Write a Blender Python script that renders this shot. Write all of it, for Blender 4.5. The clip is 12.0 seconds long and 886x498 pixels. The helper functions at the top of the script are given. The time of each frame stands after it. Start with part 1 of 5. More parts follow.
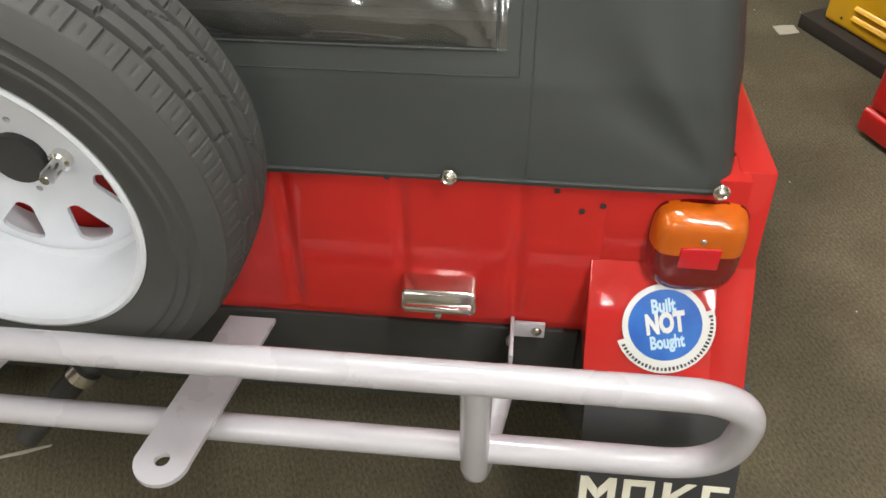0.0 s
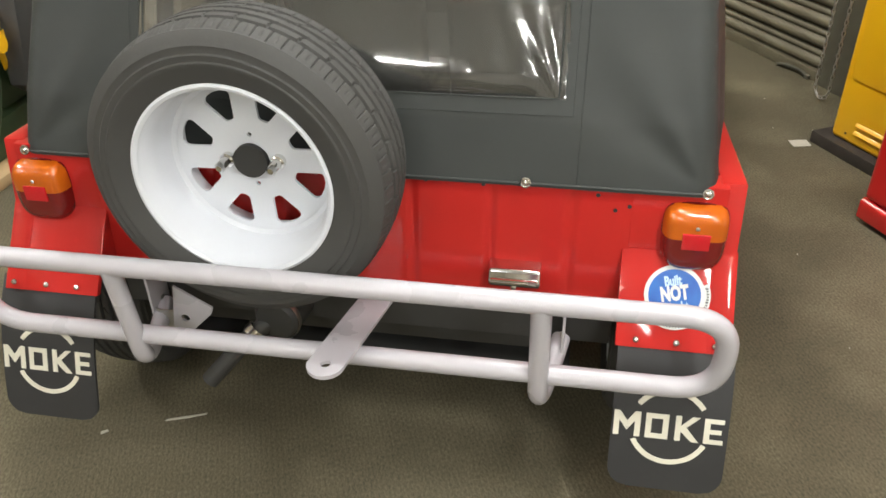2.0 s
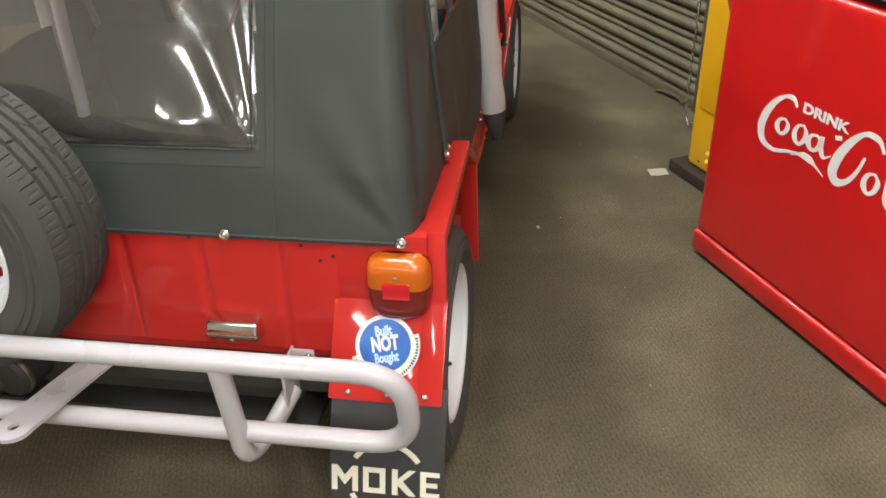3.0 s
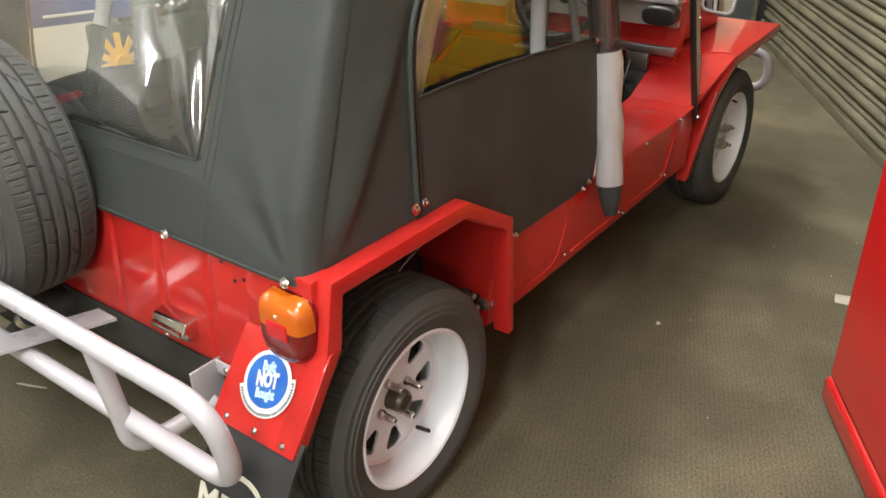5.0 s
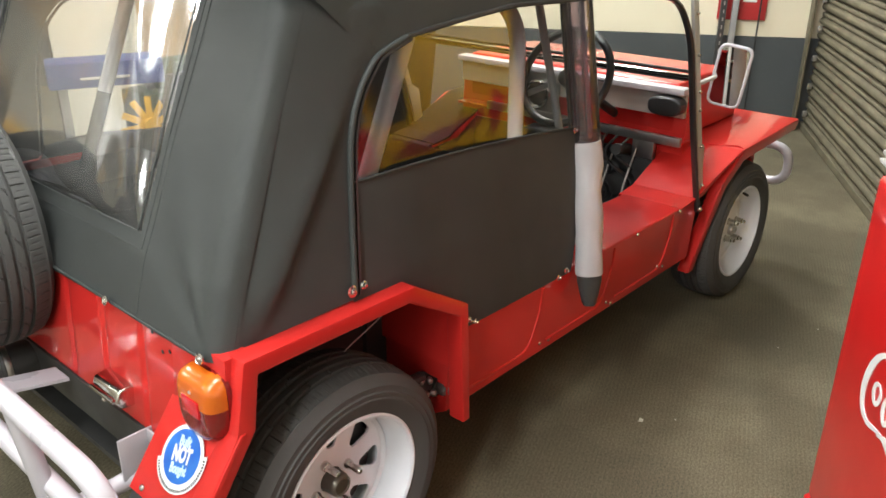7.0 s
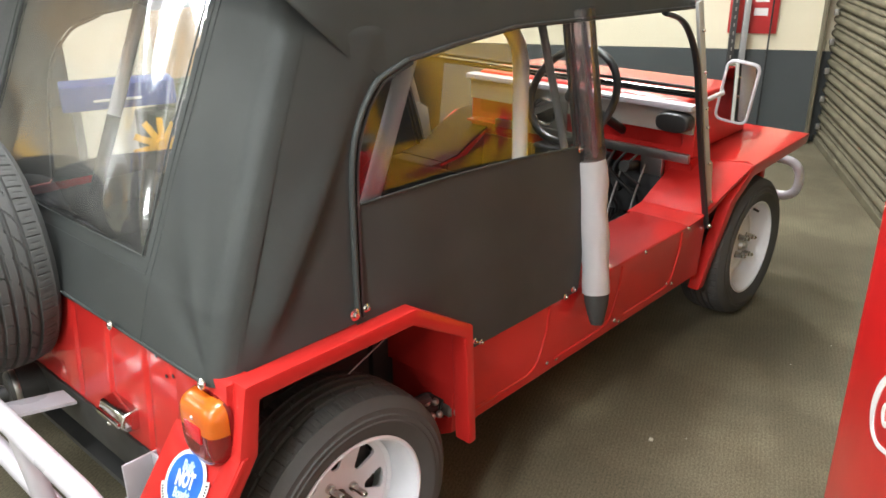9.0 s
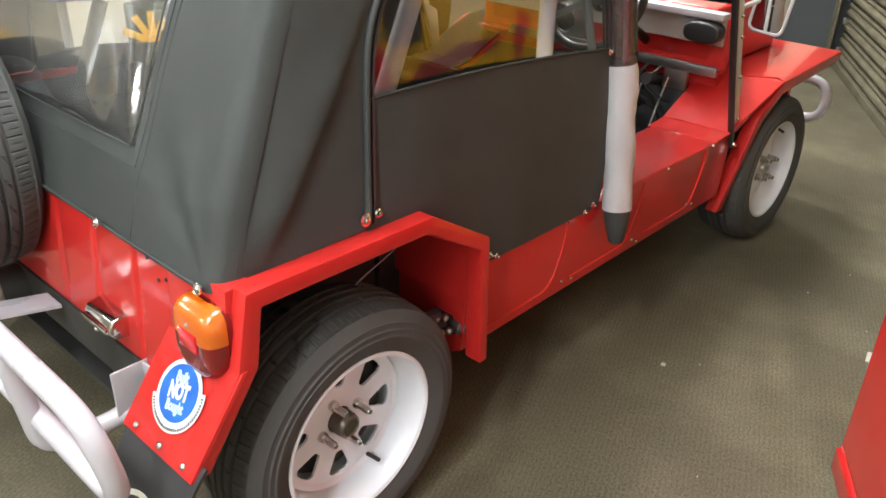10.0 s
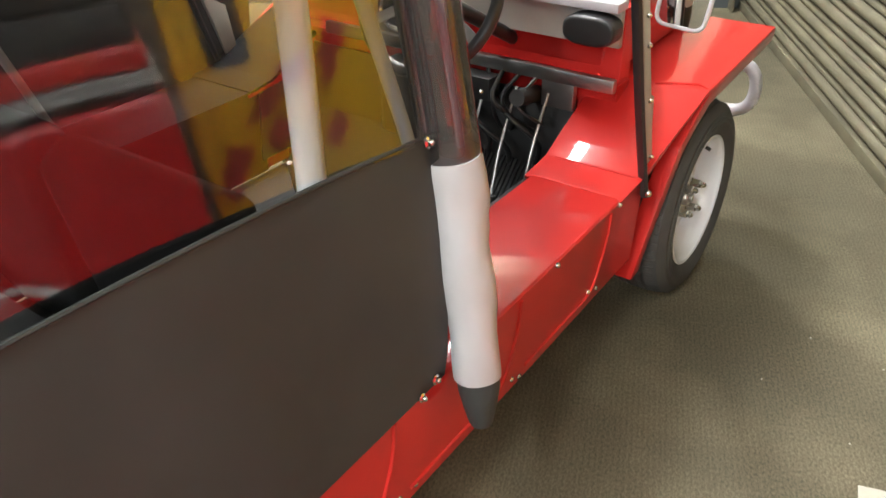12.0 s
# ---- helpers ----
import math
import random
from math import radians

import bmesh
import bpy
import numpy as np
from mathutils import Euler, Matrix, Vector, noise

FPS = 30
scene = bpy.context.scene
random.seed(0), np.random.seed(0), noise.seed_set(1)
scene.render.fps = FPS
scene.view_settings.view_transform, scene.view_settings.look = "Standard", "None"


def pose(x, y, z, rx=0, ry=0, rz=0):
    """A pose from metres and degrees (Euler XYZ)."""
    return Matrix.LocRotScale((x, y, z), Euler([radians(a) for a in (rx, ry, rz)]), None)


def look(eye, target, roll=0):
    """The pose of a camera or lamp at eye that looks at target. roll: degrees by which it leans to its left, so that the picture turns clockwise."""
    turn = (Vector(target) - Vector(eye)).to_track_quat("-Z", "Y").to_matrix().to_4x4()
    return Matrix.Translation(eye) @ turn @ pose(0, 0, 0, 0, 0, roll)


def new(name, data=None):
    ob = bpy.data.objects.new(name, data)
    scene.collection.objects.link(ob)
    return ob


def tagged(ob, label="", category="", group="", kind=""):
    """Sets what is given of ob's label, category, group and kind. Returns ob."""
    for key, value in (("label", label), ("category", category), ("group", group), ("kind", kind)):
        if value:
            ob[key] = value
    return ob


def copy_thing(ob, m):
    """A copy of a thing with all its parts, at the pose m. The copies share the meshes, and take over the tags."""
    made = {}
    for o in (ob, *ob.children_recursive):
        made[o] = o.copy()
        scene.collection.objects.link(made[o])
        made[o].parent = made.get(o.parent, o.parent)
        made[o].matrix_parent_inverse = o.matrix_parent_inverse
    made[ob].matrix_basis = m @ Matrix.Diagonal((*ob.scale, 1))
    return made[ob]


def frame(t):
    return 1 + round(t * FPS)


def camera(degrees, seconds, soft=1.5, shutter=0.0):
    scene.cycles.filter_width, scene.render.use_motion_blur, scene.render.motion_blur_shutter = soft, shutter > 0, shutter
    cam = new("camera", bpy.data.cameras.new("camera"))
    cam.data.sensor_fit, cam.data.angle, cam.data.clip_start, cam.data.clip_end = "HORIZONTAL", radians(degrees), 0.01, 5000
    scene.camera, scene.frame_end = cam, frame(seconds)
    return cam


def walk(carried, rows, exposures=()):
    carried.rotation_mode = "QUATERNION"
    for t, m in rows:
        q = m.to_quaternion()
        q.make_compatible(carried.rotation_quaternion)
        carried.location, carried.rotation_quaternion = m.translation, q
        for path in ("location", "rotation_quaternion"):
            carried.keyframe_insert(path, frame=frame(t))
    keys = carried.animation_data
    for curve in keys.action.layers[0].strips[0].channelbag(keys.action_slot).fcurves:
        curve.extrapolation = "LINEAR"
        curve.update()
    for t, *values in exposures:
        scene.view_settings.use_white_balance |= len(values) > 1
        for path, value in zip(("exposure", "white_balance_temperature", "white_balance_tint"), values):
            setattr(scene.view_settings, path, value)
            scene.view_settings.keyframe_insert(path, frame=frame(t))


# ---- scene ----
cam = camera(57.2, 12.0, soft=1.6)
PATH = [
    (0, (0.436, -1.104, 1.381), (0.281, 0.341, 0.007), -0.6),
    (0.5, (0.487, -1.305, 1.415), (0.243, 0.2, 0.12), -2.9),
    (1, (0.435, -1.536, 1.448), (0.139, 0.028, 0.237), -2.3),
    (1.5, (0.421, -1.674, 1.489), (0.111, -0.064, 0.344), -1.2),
    (2, (0.45, -1.67, 1.488), (0.144, -0.025, 0.392), -1.3),
    (2.5, (0.599, -1.63, 1.512), (0.3, 0.037, 0.448), -1.9),
    (3, (0.989, -1.524, 1.501), (0.691, 0.152, 0.452), -2.4),
    (3.2, (1.066, -1.466, 1.505), (0.736, 0.199, 0.447), -2.7),
    (4.8, (1.639, -1.101, 1.445), (0.604, 0.291, 0.45), -0.9),
    (5, (1.661, -1.117, 1.459), (0.597, 0.292, 0.521), -1.2),
    (5.5, (1.711, -1.236, 1.506), (0.589, 0.197, 0.678), -2.0),
    (6, (1.768, -1.192, 1.507), (0.637, 0.254, 0.712), -0.0),
    (6.5, (1.811, -1.034, 1.475), (0.637, 0.385, 0.696), 1.1),
    (7, (1.831, -0.938, 1.482), (0.608, 0.436, 0.695), 0.4),
    (7.2, (1.857, -0.953, 1.501), (0.598, 0.388, 0.714), -0.5),
    (8.8, (1.861, -0.909, 1.51), (0.592, 0.448, 0.77), -1.0),
    (9, (1.847, -0.915, 1.498), (0.587, 0.442, 0.743), -0.5),
    (9.5, (1.842, -0.936, 1.452), (0.609, 0.392, 0.605), 0.7),
    (10, (1.728, -0.862, 1.41), (0.539, 0.45, 0.48), 1.7),
    (10.5, (1.543, -0.681, 1.392), (0.45, 0.664, 0.395), 2.9),
    (11, (1.462, -0.554, 1.375), (0.385, 0.771, 0.333), 1.5),
    (11.5, (1.38, -0.247, 1.386), (0.342, 1.1, 0.335), 0.4),
    (12, (1.276, 0.069, 1.377), (0.297, 1.451, 0.313), -0.9),
]
EXPOSURES = [(0.0, -0.2, 6500, 10), (0.5, 0.0, 6500, 10), (1.0, 0.05, 6500, 10), (1.5, 0.05, 6500, 10), (3.0, -0.02, 6600, 10), (5.0, 0.30, 6450, 10), (5.5, 0.30, 6400, 10), (7.0, 0.47, 6250, 10), (9.0, 0.66, 6100, 10), (10.5, 0.60, 6150, 10), (11.5, 1.03, 6150, 9), (12.0, 1.0, 6150, 9)]
walk(cam, [(t, look(eye, target, roll)) for t, eye, target, roll in PATH], EXPOSURES)

# ---- world and light ----
world = bpy.data.worlds.new("world")
scene.world = world
world.use_nodes = True
world.node_tree.nodes["Background"].inputs[0].default_value = (0.9, 0.93, 1.0, 1)
world.node_tree.nodes["Background"].inputs[1].default_value = 0.05

# The hall stands at 30 degrees to the car: hall() turns hall coordinates into the world.
HALL = pose(0, 0, 0, 0, 0, 30)
# The last two are unseen, added to brighten what the rear window reflects.
LAMPS = [(0.2, -3.8), (0.3, -1.9), (0.4, 0.1), (0.5, 2.0), (0.9, 3.6), (-2.7, -2.8), (-4.3, -0.2), (-2.7, 1.6), (0.1, -5.6), (-2.7, -5.0)]
LAMP_Z, LAMP_POWER = 3.05, 43.0


def hall(x, y, z, rz=0):
    return HALL @ pose(x, y, z, 0, 0, rz)


for lx, ly in LAMPS:
    lamp = bpy.data.lights.new("fluorescent_glow", "AREA")
    lamp.shape, lamp.size, lamp.size_y = "RECTANGLE", 0.16, 1.24
    lamp.energy, lamp.color = LAMP_POWER, (0.98, 0.985, 0.95)
    ob = new("fluorescent_glow", lamp)
    ob.matrix_world = hall(lx, ly, LAMP_Z - 0.13)

# ---- materials ----


def mat(name, col, rough=0.5, metal=0.0, coat=0.0, var=0.2, scale=6.0, fine=160.0, bump=0.05, grain=0.1, spec=0.5, tint=None, emit=0.0, alpha=1.0):
    """A surface with colour variation at two scales, uneven gloss and fine relief."""
    m = bpy.data.materials.new(name)
    m.use_nodes = True
    nt = m.node_tree
    n, li = nt.nodes, nt.links
    p = n["Principled BSDF"]
    p.inputs["Metallic"].default_value = metal
    p.inputs["Coat Weight"].default_value = coat
    p.inputs["Coat Roughness"].default_value = 0.06
    p.inputs["Specular IOR Level"].default_value = spec
    co = n.new("ShaderNodeTexCoord")
    big = n.new("ShaderNodeTexNoise")
    big.inputs["Scale"].default_value, big.inputs["Detail"].default_value = scale, 6
    small = n.new("ShaderNodeTexNoise")
    small.inputs["Scale"].default_value, small.inputs["Detail"].default_value = fine, 3
    li.new(co.outputs["Object"], big.inputs["Vector"])
    li.new(co.outputs["Object"], small.inputs["Vector"])
    dark = tint if tint else tuple(c * 0.55 for c in col)
    mix = n.new("ShaderNodeMix")
    mix.data_type = "RGBA"
    mix.inputs["A"].default_value, mix.inputs["B"].default_value = (*col, 1), (*dark, 1)
    ramp = n.new("ShaderNodeMapRange")
    ramp.inputs["From Min"].default_value, ramp.inputs["From Max"].default_value = 0.35, 0.75
    ramp.inputs["To Max"].default_value = var
    li.new(big.outputs["Fac"], ramp.inputs["Value"])
    add = n.new("ShaderNodeMath")
    add.operation = "MULTIPLY_ADD"
    li.new(small.outputs["Fac"], add.inputs[0])
    add.inputs[1].default_value = grain
    li.new(ramp.outputs["Result"], add.inputs[2])
    li.new(add.outputs[0], mix.inputs["Factor"])
    li.new(mix.outputs["Result"], p.inputs["Base Color"])
    rr = n.new("ShaderNodeMapRange")
    rr.inputs["To Min"].default_value, rr.inputs["To Max"].default_value = rough * 0.75, min(1.0, rough * 1.3)
    li.new(big.outputs["Fac"], rr.inputs["Value"])
    li.new(rr.outputs["Result"], p.inputs["Roughness"])
    if bump:
        b = n.new("ShaderNodeBump")
        b.inputs["Strength"].default_value, b.inputs["Distance"].default_value = bump, 0.004
        li.new(small.outputs["Fac"], b.inputs["Height"])
        li.new(b.outputs["Normal"], p.inputs["Normal"])
    if emit:
        p.inputs["Emission Color"].default_value = (*col, 1)
        p.inputs["Emission Strength"].default_value = emit
    return m


def clear_film(name, haze, col, waves, shine, rough=0.05):
    """Clear vinyl sheet: see-through, with waves in its gloss and a little haze."""
    m = bpy.data.materials.new(name)
    m.use_nodes = True
    n, li = m.node_tree.nodes, m.node_tree.links
    n.remove(n["Principled BSDF"])
    out = n["Material Output"]
    co = n.new("ShaderNodeTexCoord")
    nz = n.new("ShaderNodeTexNoise")
    nz.inputs["Scale"].default_value, nz.inputs["Detail"].default_value = 5.0, 1.0
    li.new(co.outputs["Object"], nz.inputs["Vector"])
    b = n.new("ShaderNodeBump")
    b.inputs["Strength"].default_value, b.inputs["Distance"].default_value = waves, 0.03
    li.new(nz.outputs["Fac"], b.inputs["Height"])
    clear = n.new("ShaderNodeBsdfTransparent")
    clear.inputs["Color"].default_value = (*col, 1)
    milk = n.new("ShaderNodeBsdfDiffuse")
    milk.inputs["Color"].default_value = (0.5, 0.5, 0.47, 1)
    gloss = n.new("ShaderNodeBsdfGlossy")
    gloss.inputs["Roughness"].default_value = rough
    li.new(b.outputs["Normal"], gloss.inputs["Normal"])
    fr = n.new("ShaderNodeFresnel")
    fr.inputs["IOR"].default_value = shine
    li.new(b.outputs["Normal"], fr.inputs["Normal"])
    m1, m2 = n.new("ShaderNodeMixShader"), n.new("ShaderNodeMixShader")
    m1.inputs["Fac"].default_value = haze
    li.new(clear.outputs[0], m1.inputs[1])
    li.new(milk.outputs[0], m1.inputs[2])
    li.new(fr.outputs["Fac"], m2.inputs["Fac"])
    li.new(m1.outputs[0], m2.inputs[1])
    li.new(gloss.outputs[0], m2.inputs[2])
    li.new(m2.outputs[0], out.inputs["Surface"])
    return m


RED = mat("red_paint", (0.50, 0.021, 0.0175), 0.42, coat=0.8, var=0.07, scale=2, fine=90, bump=0.006, grain=0.05, spec=0.09)
COOLER_RED = mat("cooler_red_enamel", (0.55, 0.010, 0.010), 0.35, coat=0.5, var=0.25, scale=4, fine=120, bump=0.05, grain=0.12)
WHITE = mat("white_powder_coat", (0.48, 0.465, 0.50), 0.28, coat=0.5, var=0.03, scale=5, fine=120, bump=0.01, grain=0.06)
WHEEL_WHITE = mat("white_wheel_paint", (0.74, 0.765, 0.82), 0.3, coat=0.4, var=0.1, scale=9, fine=150, bump=0.01, grain=0.06)
VINYL = mat("black_vinyl_cloth", (0.0480, 0.0525, 0.0500), 0.55, var=0.3, scale=4, fine=900, bump=0.10, grain=0.25, spec=0.26)
VINYL_BACK = mat("grey_vinyl_backing", (0.47, 0.47, 0.48), 0.65, var=0.15, scale=8, fine=700, bump=0.08)
RUBBER = mat("tyre_rubber", (0.062, 0.062, 0.060), 0.66, var=0.35, scale=7, fine=140, bump=0.08, grain=0.3, tint=(0.062, 0.059, 0.054), spec=0.35)
FLAP = mat("flap_rubber", (0.026, 0.026, 0.027), 0.6, var=0.3, scale=9, fine=300, bump=0.08, tint=(0.03, 0.03, 0.03))
BLACK = mat("black_metal", (0.040, 0.040, 0.039), 0.5, var=0.4, scale=12, fine=200, bump=0.08, tint=(0.03, 0.028, 0.025))
BLACK_TRIM = mat("black_trim", (0.026, 0.026, 0.026), 0.35, var=0.2, scale=12, fine=200, bump=0.03)
CHROME = mat("chrome", (0.78, 0.77, 0.75), 0.12, metal=1.0, var=0.15, scale=20, fine=250, bump=0.01)
STEEL = mat("brushed_steel", (0.55, 0.54, 0.52), 0.35, metal=1.0, var=0.3, scale=14, fine=300, bump=0.04)
ALLOY = mat("grey_metal", (0.34, 0.34, 0.33), 0.4, metal=0.3, var=0.3, scale=10, fine=200, bump=0.03)
NUT = mat("bright_nut", (0.72, 0.71, 0.69), 0.16, metal=1.0, var=0.1, scale=40, fine=300, bump=0.02)
DARK_NUT = mat("worn_chrome", (0.80, 0.79, 0.76), 0.22, metal=1.0, var=0.4, scale=60, fine=300, bump=0.02)
ALUMINIUM = mat("dull_aluminium", (0.58, 0.58, 0.56), 0.4, metal=0.4, var=0.15, scale=12, fine=250, bump=0.03)
AMBER = mat("amber_lens", (0.55, 0.115, 0.006), 0.2, coat=0.5, var=0.15, scale=20, fine=220, bump=0.05)
LENS_RED = mat("dark_red_lens", (0.16, 0.006, 0.006), 0.12, coat=1.0, var=0.15, scale=20, fine=220, bump=0.05)
REFLECTOR = mat("red_reflector", (0.58, 0.008, 0.016), 0.12, coat=1.0, var=0.1, scale=60, fine=500, bump=0.1)
CREAM = mat("cream_print", (0.72, 0.69, 0.58), 0.6, var=0.15, scale=20, fine=300, bump=0.03)
BLUE = mat("blue_print", (0.012, 0.09, 0.42), 0.35, var=0.5, scale=18, fine=300, bump=0.0, tint=(0.03, 0.22, 0.62), coat=0.3)
PRINT_WHITE = mat("white_print", (0.74, 0.74, 0.72), 0.4, var=0.08, scale=20, fine=300, bump=0.0, coat=0.2)
PALE_BLUE = mat("pale_blue_print", (0.55, 0.75, 0.88), 0.4, var=0.2, scale=30, fine=300, bump=0.0)
INK = mat("dark_ink", (0.03, 0.03, 0.03), 0.5, var=0.1, bump=0.0)
YELLOW = mat("yellow_enamel", (0.80, 0.44, 0.008), 0.35, coat=0.4, var=0.2, scale=5, fine=140, bump=0.04, tint=(0.62, 0.30, 0.01))
PLINTH = mat("dark_timber", (0.030, 0.023, 0.017), 0.7, var=0.4, scale=10, fine=120, bump=0.2)
SHUTTER = mat("shutter_steel", (0.147, 0.130, 0.084), 0.6, metal=0.1, var=0.9, scale=4, fine=70, bump=0.06, grain=0.25, tint=(0.085, 0.073, 0.045))
CREAM_WALL = mat("cream_wall_paint", (0.70, 0.64, 0.48), 0.7, var=0.25, scale=1.6, fine=40, bump=0.1, tint=(0.55, 0.48, 0.34))
SIDE_WALL = mat("beige_wall_paint", (0.36, 0.33, 0.26), 0.75, var=0.35, scale=1.4, fine=40, bump=0.1, tint=(0.27, 0.24, 0.18))
GREY_WALL = mat("dark_grey_wall_paint", (0.06, 0.068, 0.07), 0.55, var=0.3, scale=2, fine=40, bump=0.1)
PLASTER = mat("pale_plaster", (0.62, 0.58, 0.50), 0.8, var=0.3, scale=1.2, fine=30, bump=0.1)
CEILING = mat("ceiling_paint", (0.82, 0.80, 0.74), 0.85, var=0.2, scale=1.2, fine=30, bump=0.05)
TIMBER = mat("pale_plywood", (0.52, 0.36, 0.19), 0.6, var=0.5, scale=3, fine=60, bump=0.08)
GREEN = mat("green_engine_enamel", (0.034, 0.062, 0.024), 0.45, var=0.5, scale=14, fine=160, bump=0.1, tint=(0.02, 0.03, 0.02))
BLUE_BOX = mat("blue_plastic", (0.03, 0.07, 0.28), 0.45, var=0.2, scale=8, fine=160, bump=0.03)
SEAT = mat("black_seat_cloth", (0.009, 0.009, 0.010), 0.85, var=0.3, scale=8, fine=400, bump=0.1, spec=0.08)
RAIL = mat("dirty_guide_rail", (0.10, 0.095, 0.07), 0.6, var=0.6, scale=6, fine=90, bump=0.1, tint=(0.05, 0.045, 0.03))
ROLL_WHITE = mat("white_gloss_tube", (0.86, 0.86, 0.88), 0.25, coat=0.4, var=0.05, scale=6, fine=150, bump=0.0)
PAPER = mat("white_scrap", (0.46, 0.43, 0.36), 0.7, var=0.2, scale=30, fine=300, bump=0.05)
DASH = mat("dash_trim", (0.40, 0.38, 0.34), 0.5, var=0.2, scale=8, fine=300, bump=0.05)
BRONZE = mat("hub_cap", (0.16, 0.145, 0.12), 0.3, metal=0.8, var=0.5, scale=30, fine=300, bump=0.05)
SIGN_RED = mat("sign_red", (0.45, 0.03, 0.03), 0.45, var=0.15, scale=6, fine=100, bump=0.02)
GLOW = mat("lit_tube", (0.98, 0.985, 0.93), 0.4, emit=50.0, bump=0.0)
FILM = clear_film("clear_vinyl", 0.008, (0.95, 0.94, 0.92), 0.03, 2.12)
ROLL_FILM = clear_film("rolled_clear_vinyl", 0.05, (0.80, 0.72, 0.76), 0.6, 1.75)
SHEET_FILM = clear_film("thin_clear_vinyl", 0.02, (0.93, 0.93, 0.92), 0.02, 1.5)
# The rear film's diffuse haze partly stands in for pale reflections.
REAR_FILM = clear_film("hazed_clear_vinyl", 0.10, (0.70, 0.69, 0.68), 0.0, 2.3, 0.10)
GLASS = clear_film("glass", 0.0, (0.93, 0.95, 0.94), 0.0, 1.5)
MIRROR = bpy.data.materials.new("mirror")
MIRROR.use_nodes = True
MIRROR.node_tree.nodes["Principled BSDF"].inputs["Metallic"].default_value = 1.0
MIRROR.node_tree.nodes["Principled BSDF"].inputs["Roughness"].default_value = 0.02
MIRROR.node_tree.nodes["Principled BSDF"].inputs["Base Color"].default_value = (0.85, 0.86, 0.86, 1)


def carpet():
    """Worn ribbed carpet: short broken ribs, fibre grain, pale scuffs and broad soiling."""
    m = mat("floor_carpet", (0.132, 0.114, 0.073), 0.88, var=0.6, scale=1.3, fine=330, bump=0.08, grain=0.45, tint=(0.074, 0.065, 0.043), spec=0.2)
    n, li = m.node_tree.nodes, m.node_tree.links
    p = n["Principled BSDF"]
    co = n["Texture Coordinate"]
    mp = n.new("ShaderNodeMapping")
    mp.inputs["Rotation"].default_value = (0, 0, radians(8))
    mp.inputs["Scale"].default_value = (1, 1, 1)
    li.new(co.outputs["Object"], mp.inputs["Vector"])
    wave = n.new("ShaderNodeTexWave")
    wave.bands_direction = "X"
    wave.inputs["Scale"].default_value = 0.314 / 0.013
    wave.inputs["Distortion"].default_value = 4.0
    wave.inputs["Detail"].default_value = 2.0
    wave.inputs["Detail Scale"].default_value = 2.6
    li.new(mp.outputs["Vector"], wave.inputs["Vector"])
    dash = n.new("ShaderNodeMapping")
    dash.inputs["Scale"].default_value = (230, 110, 1)
    li.new(mp.outputs["Vector"], dash.inputs["Vector"])
    tuft = n.new("ShaderNodeTexNoise")
    tuft.inputs["Scale"].default_value, tuft.inputs["Detail"].default_value = 1.0, 2.0
    li.new(dash.outputs["Vector"], tuft.inputs["Vector"])
    rib = n.new("ShaderNodeMix")
    rib.inputs["Factor"].default_value = 0.90
    li.new(wave.outputs["Fac"], rib.inputs["A"])
    li.new(tuft.outputs["Fac"], rib.inputs["B"])
    scuff = n.new("ShaderNodeTexNoise")
    scuff.inputs["Scale"].default_value, scuff.inputs["Detail"].default_value = 2.2, 8.0
    li.new(co.outputs["Object"], scuff.inputs["Vector"])
    r1 = n.new("ShaderNodeMapRange")
    r1.inputs["From Min"].default_value, r1.inputs["From Max"].default_value = 0.3, 0.7
    r1.inputs["To Min"].default_value, r1.inputs["To Max"].default_value = 0.66, 1.32
    li.new(rib.outputs["Result"], r1.inputs["Value"])
    r2 = n.new("ShaderNodeMapRange")
    r2.inputs["From Min"].default_value, r2.inputs["From Max"].default_value = 0.48, 0.72
    r2.inputs["To Min"].default_value, r2.inputs["To Max"].default_value = 0.92, 1.45
    li.new(scuff.outputs["Fac"], r2.inputs["Value"])
    mu = n.new("ShaderNodeMath")
    mu.operation = "MULTIPLY"
    li.new(r1.outputs["Result"], mu.inputs[0])
    li.new(r2.outputs["Result"], mu.inputs[1])
    sc = n.new("ShaderNodeVectorMath")
    sc.operation = "SCALE"
    li.new(p.inputs["Base Color"].links[0].from_socket, sc.inputs[0])
    li.new(mu.outputs[0], sc.inputs["Scale"])
    li.new(sc.outputs["Vector"], p.inputs["Base Color"])
    b2 = n.new("ShaderNodeBump")
    b2.inputs["Strength"].default_value, b2.inputs["Distance"].default_value = 0.14, 0.004
    li.new(rib.outputs["Result"], b2.inputs["Height"])
    li.new(p.inputs["Normal"].links[0].from_socket, b2.inputs["Normal"])
    li.new(b2.outputs["Normal"], p.inputs["Normal"])
    return m


CARPET = carpet()

# ---- mesh helpers ----


def part(name, bm, material, parent=None, label="", m=None, smooth=40):
    """Links a bmesh as one mesh object, under a thing or a part."""
    me = bpy.data.meshes.new(name)
    bm.normal_update()
    bm.to_mesh(me)
    bm.free()
    for one in material if isinstance(material, (list, tuple)) else [material]:
        me.materials.append(one)
    if smooth:
        me.shade_smooth()
        me.set_sharp_from_angle(angle=radians(smooth))
    ob = new(name, me)
    if parent is not None:
        ob.parent = parent
    if m is not None:
        ob.matrix_local = m
    if label:
        ob["label"] = label
    return ob


def thing(name, label, category, group="", kind="", m=None):
    ob = new(name)
    ob.empty_display_size = 0.1
    if m is not None:
        ob.matrix_world = m
    return tagged(ob, label, category, group, kind)


